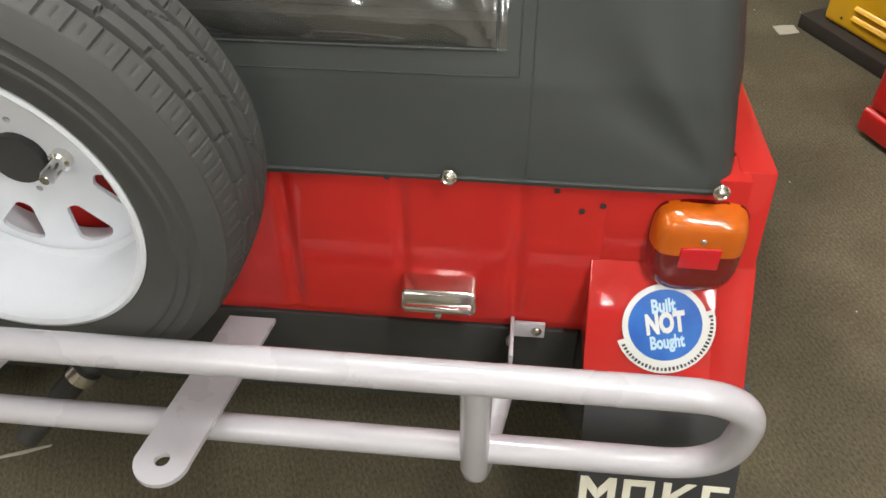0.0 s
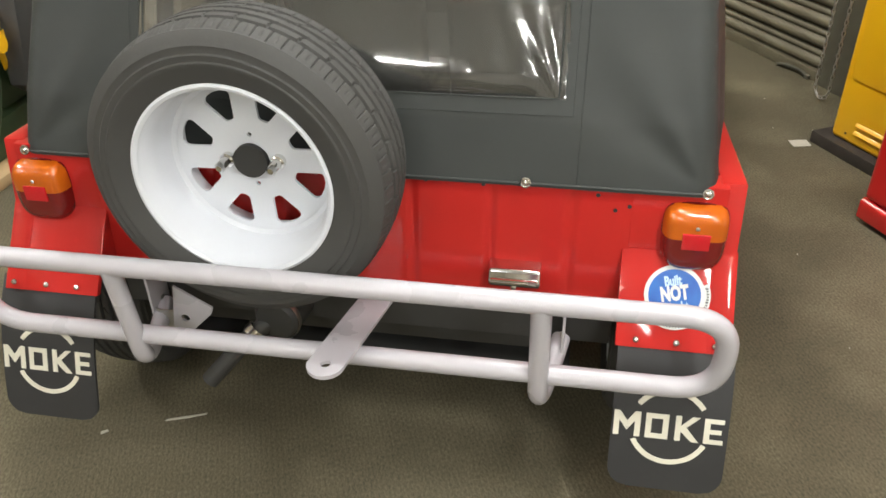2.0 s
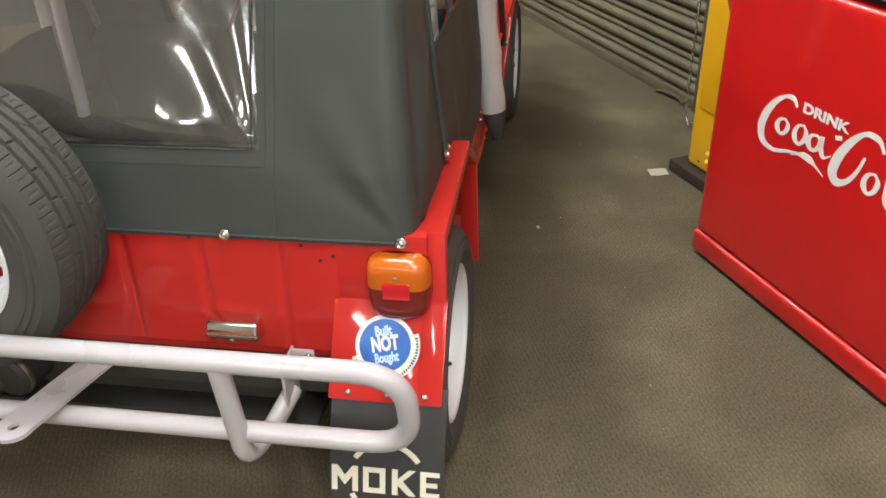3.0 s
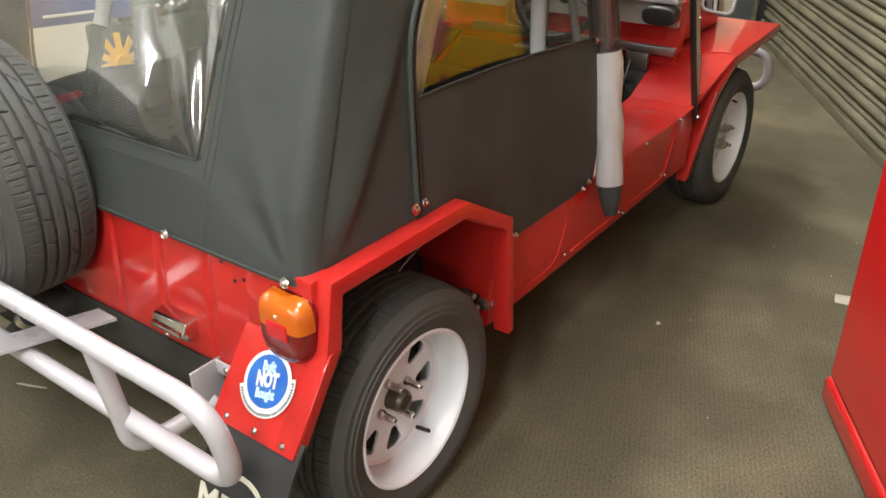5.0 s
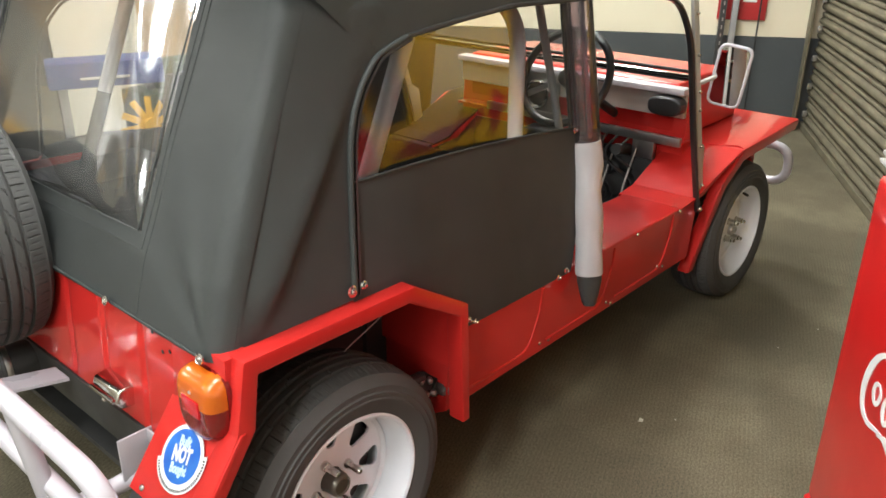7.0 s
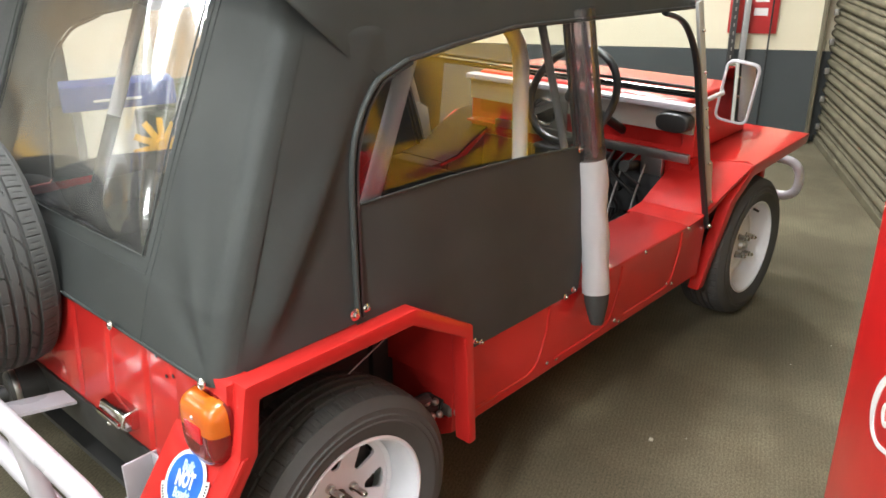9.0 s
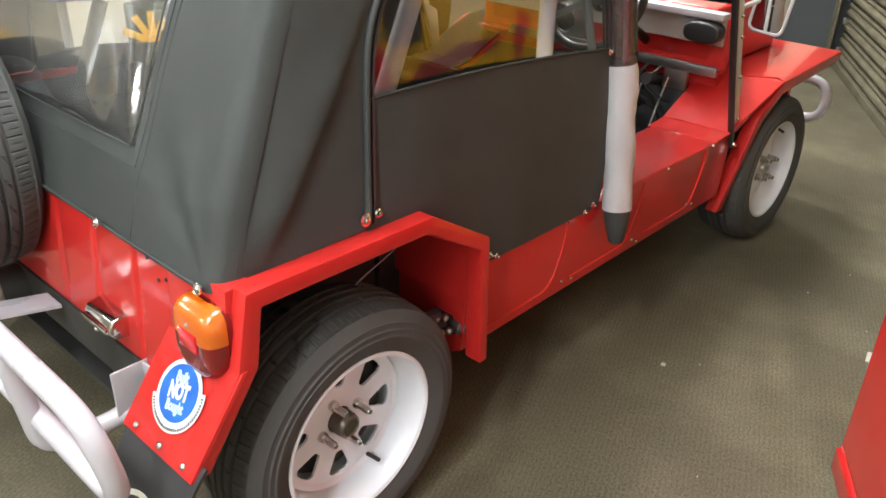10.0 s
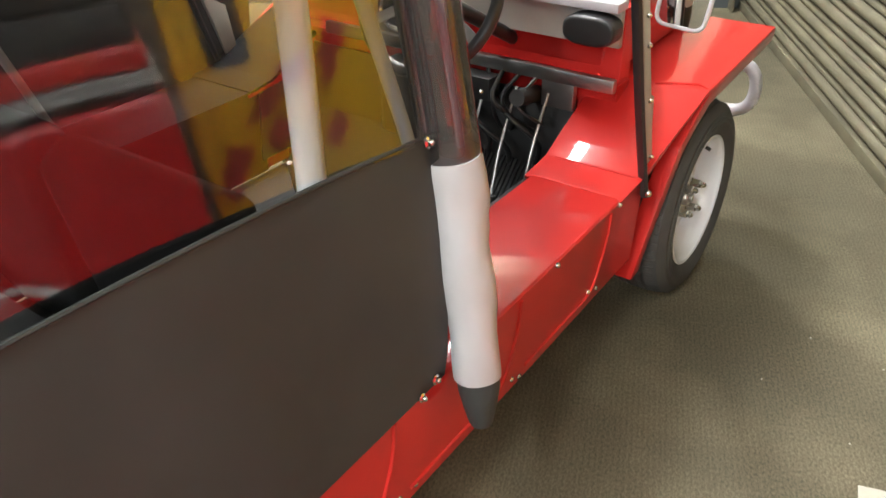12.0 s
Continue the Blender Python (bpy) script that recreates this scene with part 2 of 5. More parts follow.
def share(name, other, parent, m):
    """Another object on the same mesh."""
    ob = new(name, other.data)
    ob.parent = parent
    ob.matrix_local = m
    return ob


def box(x0, x1, y0, y1, z0, z1, bev=0.0, seg=2, bm=None):
    b = bmesh.new()
    bmesh.ops.create_cube(b, size=1.0)
    for v in b.verts:
        v.co = Vector((x0 + (v.co.x + 0.5) * (x1 - x0), y0 + (v.co.y + 0.5) * (y1 - y0), z0 + (v.co.z + 0.5) * (z1 - z0)))
    if bev:
        bmesh.ops.bevel(b, geom=b.edges[:], offset=bev, segments=seg, profile=0.6, affect="EDGES")
    return join(bm, b)


def join(bm, b, m=None):
    """Adds the bmesh b to bm (or returns it, moved by m)."""
    if m is not None:
        bmesh.ops.transform(b, matrix=m, verts=b.verts[:])
    if bm is None:
        return b
    me = bpy.data.meshes.new("scratch")
    b.to_mesh(me)
    b.free()
    bm.from_mesh(me)
    bpy.data.meshes.remove(me)
    return bm


def prism(poly, axis, a, b, bev=0.0, bm=None, seg=2):
    """A polygon in the plane across the axis ('x': y, z; 'y': x, z; 'z': x, y), drawn from a to b."""
    k = bmesh.new()

    def at(p, h):
        return {"x": (h, p[0], p[1]), "y": (p[0], h, p[1]), "z": (p[0], p[1], h)}[axis]

    lo, hi = [k.verts.new(at(p, a)) for p in poly], [k.verts.new(at(p, b)) for p in poly]
    k.faces.new(lo)
    k.faces.new(hi)
    for i in range(len(poly)):
        j = (i + 1) % len(poly)
        k.faces.new((lo[i], lo[j], hi[j], hi[i]))
    bmesh.ops.recalc_face_normals(k, faces=k.faces[:])
    if bev:
        bmesh.ops.bevel(k, geom=k.edges[:], offset=bev, segments=seg, profile=0.6, affect="EDGES")
    return join(bm, k)


def strip(outer, inner, a, b, bev=0.0, bm=None):
    """A band between two matched open chains (y, z), drawn in x from a to b."""
    k = bmesh.new()
    rows = [[k.verts.new((h, *p)) for p in chain] for h, chain in ((a, outer), (b, outer), (b, inner), (a, inner))]
    for i in range(len(outer) - 1):
        for q in range(4):
            r, s = rows[q], rows[(q + 1) % 4]
            k.faces.new((r[i], r[i + 1], s[i + 1], s[i]))
    k.faces.new([r[0] for r in rows])
    k.faces.new([r[-1] for r in reversed(rows)])
    bmesh.ops.recalc_face_normals(k, faces=k.faces[:])
    if bev:
        bmesh.ops.bevel(k, geom=k.edges[:], offset=bev, segments=2, profile=0.6, affect="EDGES")
    return join(bm, k)


def tube(points, r, n=14, bm=None, closed=False, taper=None, flat=1.0):
    """A round bar along a chain of points."""
    k = bmesh.new()
    pts = [Vector(p) for p in points]
    count = len(pts)
    up = Vector((0.123, 0.31, 0.94))
    rings = []
    for i, p in enumerate(pts):
        if closed:
            d = pts[(i + 1) % count] - pts[i - 1]
        else:
            d = pts[min(i + 1, count - 1)] - pts[max(i - 1, 0)]
        d.normalize()
        if i == 0 and abs(d.dot(up)) > 0.95:
            up = Vector((1, 0, 0))
        side = d.cross(up).normalized()
        up = side.cross(d).normalized()
        rad = r * (taper[i] if taper else 1.0)
        rings.append([k.verts.new(p + rad * (math.cos(2 * math.pi * j / n) * side + flat * math.sin(2 * math.pi * j / n) * up)) for j in range(n)])
    for i in range(count if closed else count - 1):
        a, b = rings[i], rings[(i + 1) % count]
        for j in range(n):
            k.faces.new((a[j], a[(j + 1) % n], b[(j + 1) % n], b[j]))
    if not closed:
        k.faces.new(rings[0][::-1])
        k.faces.new(rings[-1])
    bmesh.ops.recalc_face_normals(k, faces=k.faces[:])
    return join(bm, k)


def lathe(profile, n=48, bm=None, m=None, axis="x", cap=True):
    """Turns a chain of (along, radius) round the axis."""
    k = bmesh.new()
    rings = []
    for a, r in profile:
        ring = []
        for j in range(n):
            c, s = math.cos(2 * math.pi * j / n), math.sin(2 * math.pi * j / n)
            ring.append(k.verts.new({"x": (a, r * c, r * s), "y": (r * c, a, r * s), "z": (r * c, r * s, a)}[axis]))
        rings.append(ring)
    for a, b in zip(rings, rings[1:]):
        for j in range(n):
            k.faces.new((a[j], a[(j + 1) % n], b[(j + 1) % n], b[j]))
    if cap:
        for ring in (rings[0], rings[-1]):
            k.faces.new(ring)
    bmesh.ops.recalc_face_normals(k, faces=k.faces[:])
    return join(bm, k, m) if bm is not None else join(None, k, m)


def sheet(fn, nu, nv, keep=None, bm=None):
    """A grid fn(u, v) with u, v in 0..1; keep(u, v) drops cells."""
    k = bmesh.new()
    g = [[k.verts.new(fn(i / nu, j / nv)) for j in range(nv + 1)] for i in range(nu + 1)]
    for i in range(nu):
        for j in range(nv):
            if keep is None or keep((i + 0.5) / nu, (j + 0.5) / nv):
                k.faces.new((g[i][j], g[i + 1][j], g[i + 1][j + 1], g[i][j + 1]))
    for v in [v for v in k.verts if not v.link_faces]:
        k.verts.remove(v)
    return join(bm, k)


def thicken(bm, offset, back=None):
    """Gives an open sheet a second side at an offset vector or along its normals; the back takes material 1."""
    bm.normal_update()
    first = bm.faces[:]
    got = bmesh.ops.extrude_face_region(bm, geom=first)
    verts = [g for g in got["geom"] if isinstance(g, bmesh.types.BMVert)]
    norm = {v: v.normal.copy() for v in verts}
    for v in verts:
        v.co += Vector(offset) if not isinstance(offset, float) else norm[v] * offset
    if back is not None:
        for g in got["geom"]:
            if isinstance(g, bmesh.types.BMFace):
                g.material_index = back
    return bm


def chain(points, r, steps=6):
    """Rounds the corners of a chain of points with radius r."""
    pts = [Vector(p) for p in points]
    out = [pts[0]]
    for a, b, c in zip(pts, pts[1:], pts[2:]):
        u, w = (a - b), (c - b)
        cut = min(r, u.length * 0.49, w.length * 0.49)
        p, q = b + u.normalized() * cut, b + w.normalized() * cut
        for s in range(steps + 1):
            f = s / steps
            out.append((1 - f) ** 2 * p + 2 * f * (1 - f) * b + f * f * q)
    out.append(pts[-1])
    return out


def filled(loops, thick, m=None):
    """A flat plate in x = 0 from closed (y, z) loops, the first the outline, the rest holes."""
    k = bmesh.new()
    edges = []
    for loop in loops:
        vs = [k.verts.new((0, *p)) for p in loop]
        edges += [k.edges.new((vs[i], vs[(i + 1) % len(vs)])) for i in range(len(vs))]
    bmesh.ops.triangle_fill(k, use_beauty=True, use_dissolve=False, edges=edges)
    bmesh.ops.recalc_face_normals(k, faces=k.faces[:])
    thicken(k, (thick, 0, 0))
    bmesh.ops.recalc_face_normals(k, faces=k.faces[:])
    return join(None, k, m)


def circle(r, n, cy=0.0, cz=0.0):
    return [(cy + r * math.cos(2 * math.pi * i / n), cz + r * math.sin(2 * math.pi * i / n)) for i in range(n)]


def lettering(text, size, depth=0.0006, bold=0.0):
    """Words in the built-in font as a bmesh in the xy plane, centred."""
    c = bpy.data.curves.new("words", "FONT")
    c.body, c.size, c.extrude, c.align_x, c.align_y, c.resolution_u = text, size, depth, "CENTER", "CENTER", 3
    c.offset = bold
    ob = bpy.data.objects.new("words", c)
    scene.collection.objects.link(ob)
    me = bpy.data.meshes.new_from_object(ob.evaluated_get(bpy.context.evaluated_depsgraph_get()))
    bpy.data.objects.remove(ob)
    k = bmesh.new()
    k.from_mesh(me)
    bpy.data.meshes.remove(me)
    return k


def letters(k):
    """Splits lettering into one bmesh for each letter."""
    left, groups = set(k.verts), []
    while left:
        todo, seen = [left.pop()], set()
        while todo:
            v = todo.pop()
            seen.add(v)
            for e in v.link_edges:
                o = e.other_vert(v)
                if o in left:
                    left.discard(o)
                    todo.append(o)
        groups.append(seen)
    groups.sort(key=lambda s: min(v.co.x for v in s))
    merged = []
    for s in groups:
        lo = min(v.co.x for v in s)
        if merged and lo < max(v.co.x for v in merged[-1]) - 0.0008:
            merged[-1] |= s
        else:
            merged.append(set(s))
    out = []
    for s in merged:
        b = bmesh.new()
        at = {v: b.verts.new(v.co) for v in s}
        for f in {f for v in s for f in v.link_faces}:
            b.faces.new([at[v] for v in f.verts])
        out.append(b)
    k.free()
    return out


def bolt(parent, name, at, toward, r=0.006, h=0.006, material=None, label=""):
    """A domed fastener that faces along toward."""
    k = lathe([(0, r), (h * 0.4, r), (h * 0.8, r * 0.75), (h, r * 0.3)], 10)
    m = Matrix.Translation(at) @ Vector(toward).to_track_quat("X", "Z").to_matrix().to_4x4()
    return part(name, k, material or CHROME, parent, label, m)


# ---- the hall ----
def flat_slab(name, x0, x1, y0, y1, z0, z1, material, label, category):
    ob = part(name, box(x0, x1, y0, y1, z0, z1), material, smooth=0)
    ob.matrix_world = HALL
    return tagged(ob, label, category, kind="structure")


flat_slab("floor", -7.0, 3.6, -7.0, 5.0, -0.2, 0.0, CARPET, "worn grey-brown ribbed carpet floor of the hall", "floor")
flat_slab("ceiling", -7.0, 3.6, -7.0, 5.0, 3.2, 3.4, CEILING, "plain off-white ceiling with fluorescent lamps", "ceiling")
flat_slab("wall_north", -7.0, 3.0, 4.40, 4.60, 0.629, 3.2, CREAM_WALL, "cream painted upper wall with scuffs", "wall")
flat_slab("wall_dado", -7.0, 3.0, 4.39, 4.60, 0.0, 0.625, GREY_WALL, "dark grey painted lower band of the wall", "wall")
flat_slab("wall_west", -5.4, -5.2, -7.0, 4.6, 0.0, 3.2, SIDE_WALL, "dull beige painted side wall of the hall", "wall")
flat_slab("wall_south", -7.2, 3.6, -7.2, -7.0, 0.0, 3.2, PLASTER, "pale plastered rear wall of the hall", "wall")
flat_slab("wall_east", 2.62, 2.82, -7.0, 1.085, 0.0, 3.2, PLASTER, "pale plastered wall beside the roller shutter", "wall")
flat_slab("lintel", 2.62, 2.82, 1.085, 4.4, 2.7, 3.2, PLASTER, "plastered wall strip over the roller shutter", "wall")


def roller_shutter():
    """Curved horizontal slats, each with a broad and a narrow roll."""
    ob = thing("shutter_door", "closed roller shutter of grey-brown curved steel slats", "shutter", kind="structure", m=HALL @ pose(-0.045, 0, 0))
    pitch = 0.096
    prof = [(d, pitch * f) for d, f in ((-0.016, 0.0), (0.002, 0.05), (0.013, 0.16), (0.018, 0.30), (0.013, 0.44), (0.001, 0.55), (-0.008, 0.60), (0.002, 0.65), (0.006, 0.76), (0.001, 0.87), (-0.014, 0.94))]
    k = bmesh.new()
    a = [k.verts.new((2.53 - d, 1.12, z)) for d, z in prof]
    b = [k.verts.new((2.53 - d, 4.40, z)) for d, z in prof]
    for i in range(len(prof) - 1):
        k.faces.new((a[i], a[i + 1], b[i + 1], b[i]))
    thicken(k, (0.006, 0, 0))
    bmesh.ops.recalc_face_normals(k, faces=k.faces[:])
    first = part("slat", k, SHUTTER, ob, smooth=60)
    first.matrix_local = pose(0, 0, 0.05)
    for i in range(1, 28):
        share("slat", first, ob, pose(0, 0, 0.05 + pitch * i))
    part("bottom_rail", box(2.50, 2.56, 1.12, 4.40, 0.0, 0.05, 0.004), SHUTTER, ob)
    k = box(2.475, 2.656, 0.80, 1.075, 0, 2.7, 0.006)
    box(2.485, 2.50, 1.02, 1.14, 0, 2.7, 0.003, bm=k)
    part("guide_rail", k, RAIL, ob)
    k = box(2.44, 2.455, 4.30, 4.40, 0, 2.7, 0.003)
    part("guide_rail", k, SHUTTER, ob)
    clip = None
    for i in range(13):
        z = 0.13 + 0.192 * i
        m = pose(2.50, 4.285, z)
        if clip is None:
            clip = part("end_clip", box(-0.015, 0.015, -0.012, 0.012, -0.02, 0.02, 0.006), STEEL, ob, m=m)
        else:
            share("end_clip", clip, ob, m)
    return ob


roller_shutter()


def hand_chain():
    """A loop of steel links that hangs beside the shutter's guide rail."""
    c = thing("hand_chain", "galvanised steel hand chain hanging in a loop beside the shutter", "chain", m=hall(2.32, 1.02, -0.15))
    pts = [Vector((0, 0.012, 2.6 - 0.0245 * i)) for i in range(98)]
    pts += [Vector((0, -0.03 + 0.042 * math.cos(a), 0.215 - 0.05 * math.sin(a))) for a in np.linspace(0.3, math.pi - 0.3, 5)]
    pts += [Vector((0, -0.072, 0.225 + 0.0245 * i)) for i in range(98)]
    ring = [Vector((0.0065 * math.cos(a), 0, 0.015 * math.sin(a))) for a in np.linspace(0, 2 * math.pi, 10, endpoint=False)]
    link = None
    for i, p in enumerate(pts):
        d = (pts[min(i + 1, len(pts) - 1)] - pts[max(i - 1, 0)]).normalized()
        m = Matrix.Translation(p) @ d.to_track_quat("Z", "Y").to_matrix().to_4x4() @ pose(0, 0, 0, 0, 0, 90 * (i % 2) + 20)
        if link is None:
            link = part("chain_link", tube(ring, 0.0026, 6, closed=True), STEEL, c, m=m)
        else:
            share("chain_link", link, c, m)
    s = thing("bent_strip", "short bent piece of rusty strip at the foot of the shutter", "scrap metal", m=hall(2.455, 1.33, 0, 3))
    part("strip", strip([(-0.10, 0.020), (-0.05, 0.032), (0.05, 0.026), (0.10, 0.010)], [(-0.10, 0.012), (-0.05, 0.024), (0.05, 0.018), (0.10, 0.003)], -0.02, 0.02, 0.001), RAIL, s)
    part("strip_end", box(-0.024, 0.024, -0.12, -0.095, 0.0, 0.02, 0.003), RAIL, s)


hand_chain()


def ceiling_lamp():
    ob = thing("fluorescent_lamp", "white twin-tube fluorescent batten on the ceiling", "ceiling lamp", "ceiling lamps")
    part("batten", prism([(-0.07, 0.15), (0.07, 0.15), (0.04, 0.03), (-0.04, 0.03)], "y", -0.62, 0.62, 0.006), WHITE, ob)
    for sx in (-0.05, 0.05):
        part("tube", tube([(sx, -0.6, 0.0), (sx, 0.6, 0.0)], 0.013, 10), GLOW, ob)
    return ob


first_lamp = None
for lx, ly in LAMPS:
    m = hall(lx, ly, LAMP_Z)
    if first_lamp is None:
        first_lamp = ceiling_lamp()
        first_lamp.matrix_world = m
    else:
        copy_thing(first_lamp, m)

# ---- the car: built about its own axes, rear hub at y = 0, nose along +y ----
car = thing("car", "small red open utility car with black soft top, white wheels", "car")


def bodywork():
    # Rear panel with pressed vertical ribs.
    ribs = (-0.45, -0.29, -0.13, 0.13, 0.29, 0.45)

    def rear(u, v):
        x, z = -0.565 + 1.13 * u, 0.455 + 0.295 * v
        y = -0.298 + 0.020 * v
        for r in ribs:
            y += 0.0055 * math.exp(-(((x - r) / 0.009) ** 2)) * min(1, 6 * (1 - v) + 0.15) * min(1, 8 * v)
        if v < 0.04:
            y += 0.012
        return (x, y, z)

    k = sheet(rear, 226, 26)
    bmesh.ops.reverse_faces(k, faces=k.faces[:])
    thicken(k, (0, 0.004, 0))
    bmesh.ops.recalc_face_normals(k, faces=k.faces[:])
    part("rear_panel", k, RED, car)
    hole = None
    for x, z in ((0.275, 0.722), (0.497, 0.715), (0.558, 0.695), (0.532, 0.685), (0.16, 0.724), (-0.275, 0.722), (-0.5, 0.715)):
        m = pose(x, -0.2795 - (0.745 - z) * 0.068, z)
        if hole is None:
            hole = part("drill_hole", lathe([(0.0, 0.0042), (-0.0012, 0.0042)], 10, axis="y"), INK, car, m=m)
        else:
            share("drill_hole", hole, car, m)
    part("deck", box(-0.60, 0.60, -0.275, 0.36, 0.60, 0.612, 0.003), SEAT, car, "black covered rear deck")
    part("lower_valance", box(-0.55, 0.55, -0.292, -0.26, 0.36, 0.453, 0.004), BLACK, car, "black lower cross member")

    for s in (1, -1):
        def X(a, b):
            return (min(s * a, s * b), max(s * a, s * b))

        # Upper rear corner and the sloped lower panel that carries the flap.
        part("corner_panel", prism([(-0.2785, 0.744), (-0.226, 0.745), (-0.244, 0.605), (-0.2885, 0.605)], "x", *X(0.5635, 0.737), bev=0.002), RED, car)
        k = prism([(-0.284, 0.608), (-0.272, 0.608), (-0.388, 0.443), (-0.402, 0.448)], "x", *X(0.553, 0.774), bev=0.0025)
        prism([(-0.376, 0.47), (-0.285, 0.595), (-0.28, 0.47)], "x", *X(0.554, 0.558), bm=k)
        part("skirt_panel", k, RED, car)
        # Wheel arch lip and the box behind it.
        outer = [(-0.402, 0.449), (-0.290, 0.605), (-0.262, 0.747), (0.178, 0.733), (0.364, 0.622), (0.378, 0.295)]
        inner = [(-0.362, 0.442), (-0.250, 0.602), (-0.234, 0.711), (0.168, 0.699), (0.336, 0.598), (0.352, 0.295)]
        k = strip(outer, inner, *X(0.724, 0.771), bev=0.005)
        for v in k.verts:
            v.co.x -= s * 0.017 * max(0.0, min(1.0, (v.co.y + 0.26) / 0.62))
        part("wheel_arch_lip", k, RED, car)
        k = box(*X(0.44, 0.445), -0.27, 0.37, 0.42, 0.70)
        box(*X(0.44, 0.74), -0.25, 0.15, 0.70, 0.708, bm=k)
        prism([(0.354, 0.435), (0.362, 0.435), (0.362, 0.598), (0.354, 0.598)], "x", *X(0.44, 0.735), bm=k)
        prism([(0.160, 0.698), (0.166, 0.708), (0.352, 0.600), (0.346, 0.590)], "x", *X(0.44, 0.735), bm=k)
        part("wheel_box", k, RED, car)
        k = box(*X(0.448, 0.453), -0.268, 0.350, 0.34, 0.692)
        box(*X(0.453, 0.715), -0.230, 0.150, 0.688, 0.692, bm=k)
        part("arch_liner", k, BLACK, car, "black sealed inside of the wheel arch")
        # Side sill: pressed outer face, flat top, inner wall.
        face = [(0.47, 0.26), (0.47, 0.516), (0.691, 0.516), (0.694, 0.513), (0.682, 0.288), (0.645, 0.266)]
        k = prism([(s * a, b) for a, b in face], "y", 0.366, 1.70, 0.004)
        part("side_sill", k, RED, car)
        k = None
        for a, b in ((0.42, 0.735), (0.80, 1.115), (1.18, 1.50)):
            pts = chain([(s * 0.683, a, 0.318), (s * 0.683, b - 0.02, 0.318), (s * 0.690, b + 0.02, 0.44), (s * 0.6933, b + 0.02, 0.505)], 0.05)
            k = tube(pts, 0.0048, 8, k)
        part("sill_bead", k, RED, car)
        for y, z in ((0.405, 0.335), (0.77, 0.318), (0.815, 0.312), (1.13, 0.315), (1.16, 0.30), (1.46, 0.33), (1.50, 0.318)):
            bolt(car, "sill_screw", (s * (0.681 + 0.053 * (z - 0.285)), y, z), (s, 0, 0), 0.006, 0.005)
        for y in (0.96, 1.272, 1.56):
            bolt(car, "hood_stud", (s * 0.693, y, 0.508), (s, 0, 0), 0.006, 0.008)
        # Front wing: rising slope, flat top and a deep flange.
        o = [(1.72, 0.212), (1.745, 0.30), (1.83, 0.545), (1.965, 0.645), (2.504, 0.664)]
        i = [(1.765, 0.212), (1.79, 0.30), (1.875, 0.522), (1.985, 0.602), (2.482, 0.625)]
        k = strip(o, i, *X(0.690, 0.735), bev=0.006)
        for v in k.verts:
            v.co.x -= s * 0.05 * max(0.0, 0.645 - v.co.z) / 0.43
        part("front_wing_lip", k, RED, car)
        k = prism([(1.56, 0.515), (1.66, 0.526), (1.72, 0.555), (1.83, 0.602), (1.955, 0.648), (2.500, 0.667), (2.500, 0.655), (1.955, 0.636), (1.83, 0.585), (1.72, 0.52), (1.56, 0.506)], "x", *X(0.455, 0.733), bev=0.003)
        for v in k.verts:
            v.co.x -= s * 0.035 * max(0.0, 0.645 - v.co.z) / 0.13 * max(0.0, (abs(v.co.x) - 0.5) / 0.23)
        part("front_wing", k, RED, car)
        # Black sheet added over the far inner wing to keep it dark.
        if s < 0:
            k = prism([(1.56, 0.519), (1.66, 0.530), (1.72, 0.559), (1.83, 0.606), (1.955, 0.652), (2.05, 0.656), (2.05, 0.664), (1.95, 0.660), (1.82, 0.614), (1.71, 0.567), (1.65, 0.538), (1.56, 0.527)], "x", -0.70, -0.45, 0.001)
            part("wing_mat", k, SEAT, car, "black sheet added to keep the inner wing dark")
        part("wing_step", tube([(s * 0.48, 1.665, 0.524), (s * 0.69, 1.665, 0.524)], 0.005, 8), RED, car)
        part("wing_seam", tube(chain([(s * 0.60, 1.945, 0.647), (s * 0.70, 1.985, 0.651), (s * 0.725, 1.97, 0.646)], 0.01), 0.004, 8), RED, car)
        part("wing_valance", prism([(1.58, 0.30), (1.60, 0.505), (1.72, 0.525), (1.83, 0.585), (1.955, 0.634), (2.42, 0.652), (2.42, 0.30)], "x", *X(0.456, 0.464)), BLACK, car)
        part("wing_valance_rear", box(*X(0.465, 0.67), 1.705, 1.712, 0.26, 0.52), RED, car)
    # Black sheets stand in for the shade under the roof on the far side.
    k = box(-0.692, -0.455, 0.37, 1.60, 0.5175, 0.523, 0.002)
    box(-0.468, -0.46, 0.30, 1.60, 0.26, 0.5225, 0.002, bm=k)
    box(-0.70, -0.43, -0.25, 0.36, 0.7095, 0.716, 0.002, bm=k)
    box(-0.44, -0.43, -0.25, 0.36, 0.61, 0.7095, 0.002, bm=k)
    part("side_lining", k, SEAT, car, "black sheets added to darken the far interior")
    part("brake_cable", tube(chain([(0.62, 0.06, 0.54), (0.62, 0.105, 0.563), (0.62, 0.206, 0.598), (0.60, 0.27, 0.61)], 0.05), 0.0018, 6), ALLOY, car, "thin grey cable")
    # Floor, bulkhead, bonnet and nose.
    part("floor_pan", box(-0.47, 0.47, -0.27, 1.72, 0.235, 0.25), BLACK, car)
    part("seat_box", box(-0.47, 0.47, 0.30, 0.62, 0.25, 0.50, 0.01), BLACK_TRIM, car)
    k = sheet(lambda u, v: (0.02 + 0.44 * u, 1.15 + 0.55 * v, 0.256 + 0.0035 * (math.sin(u * 150) > 0)), 96, 2)
    part("rubber_mat", k, BLACK_TRIM, car, "black ribbed rubber floor mat", smooth=0)
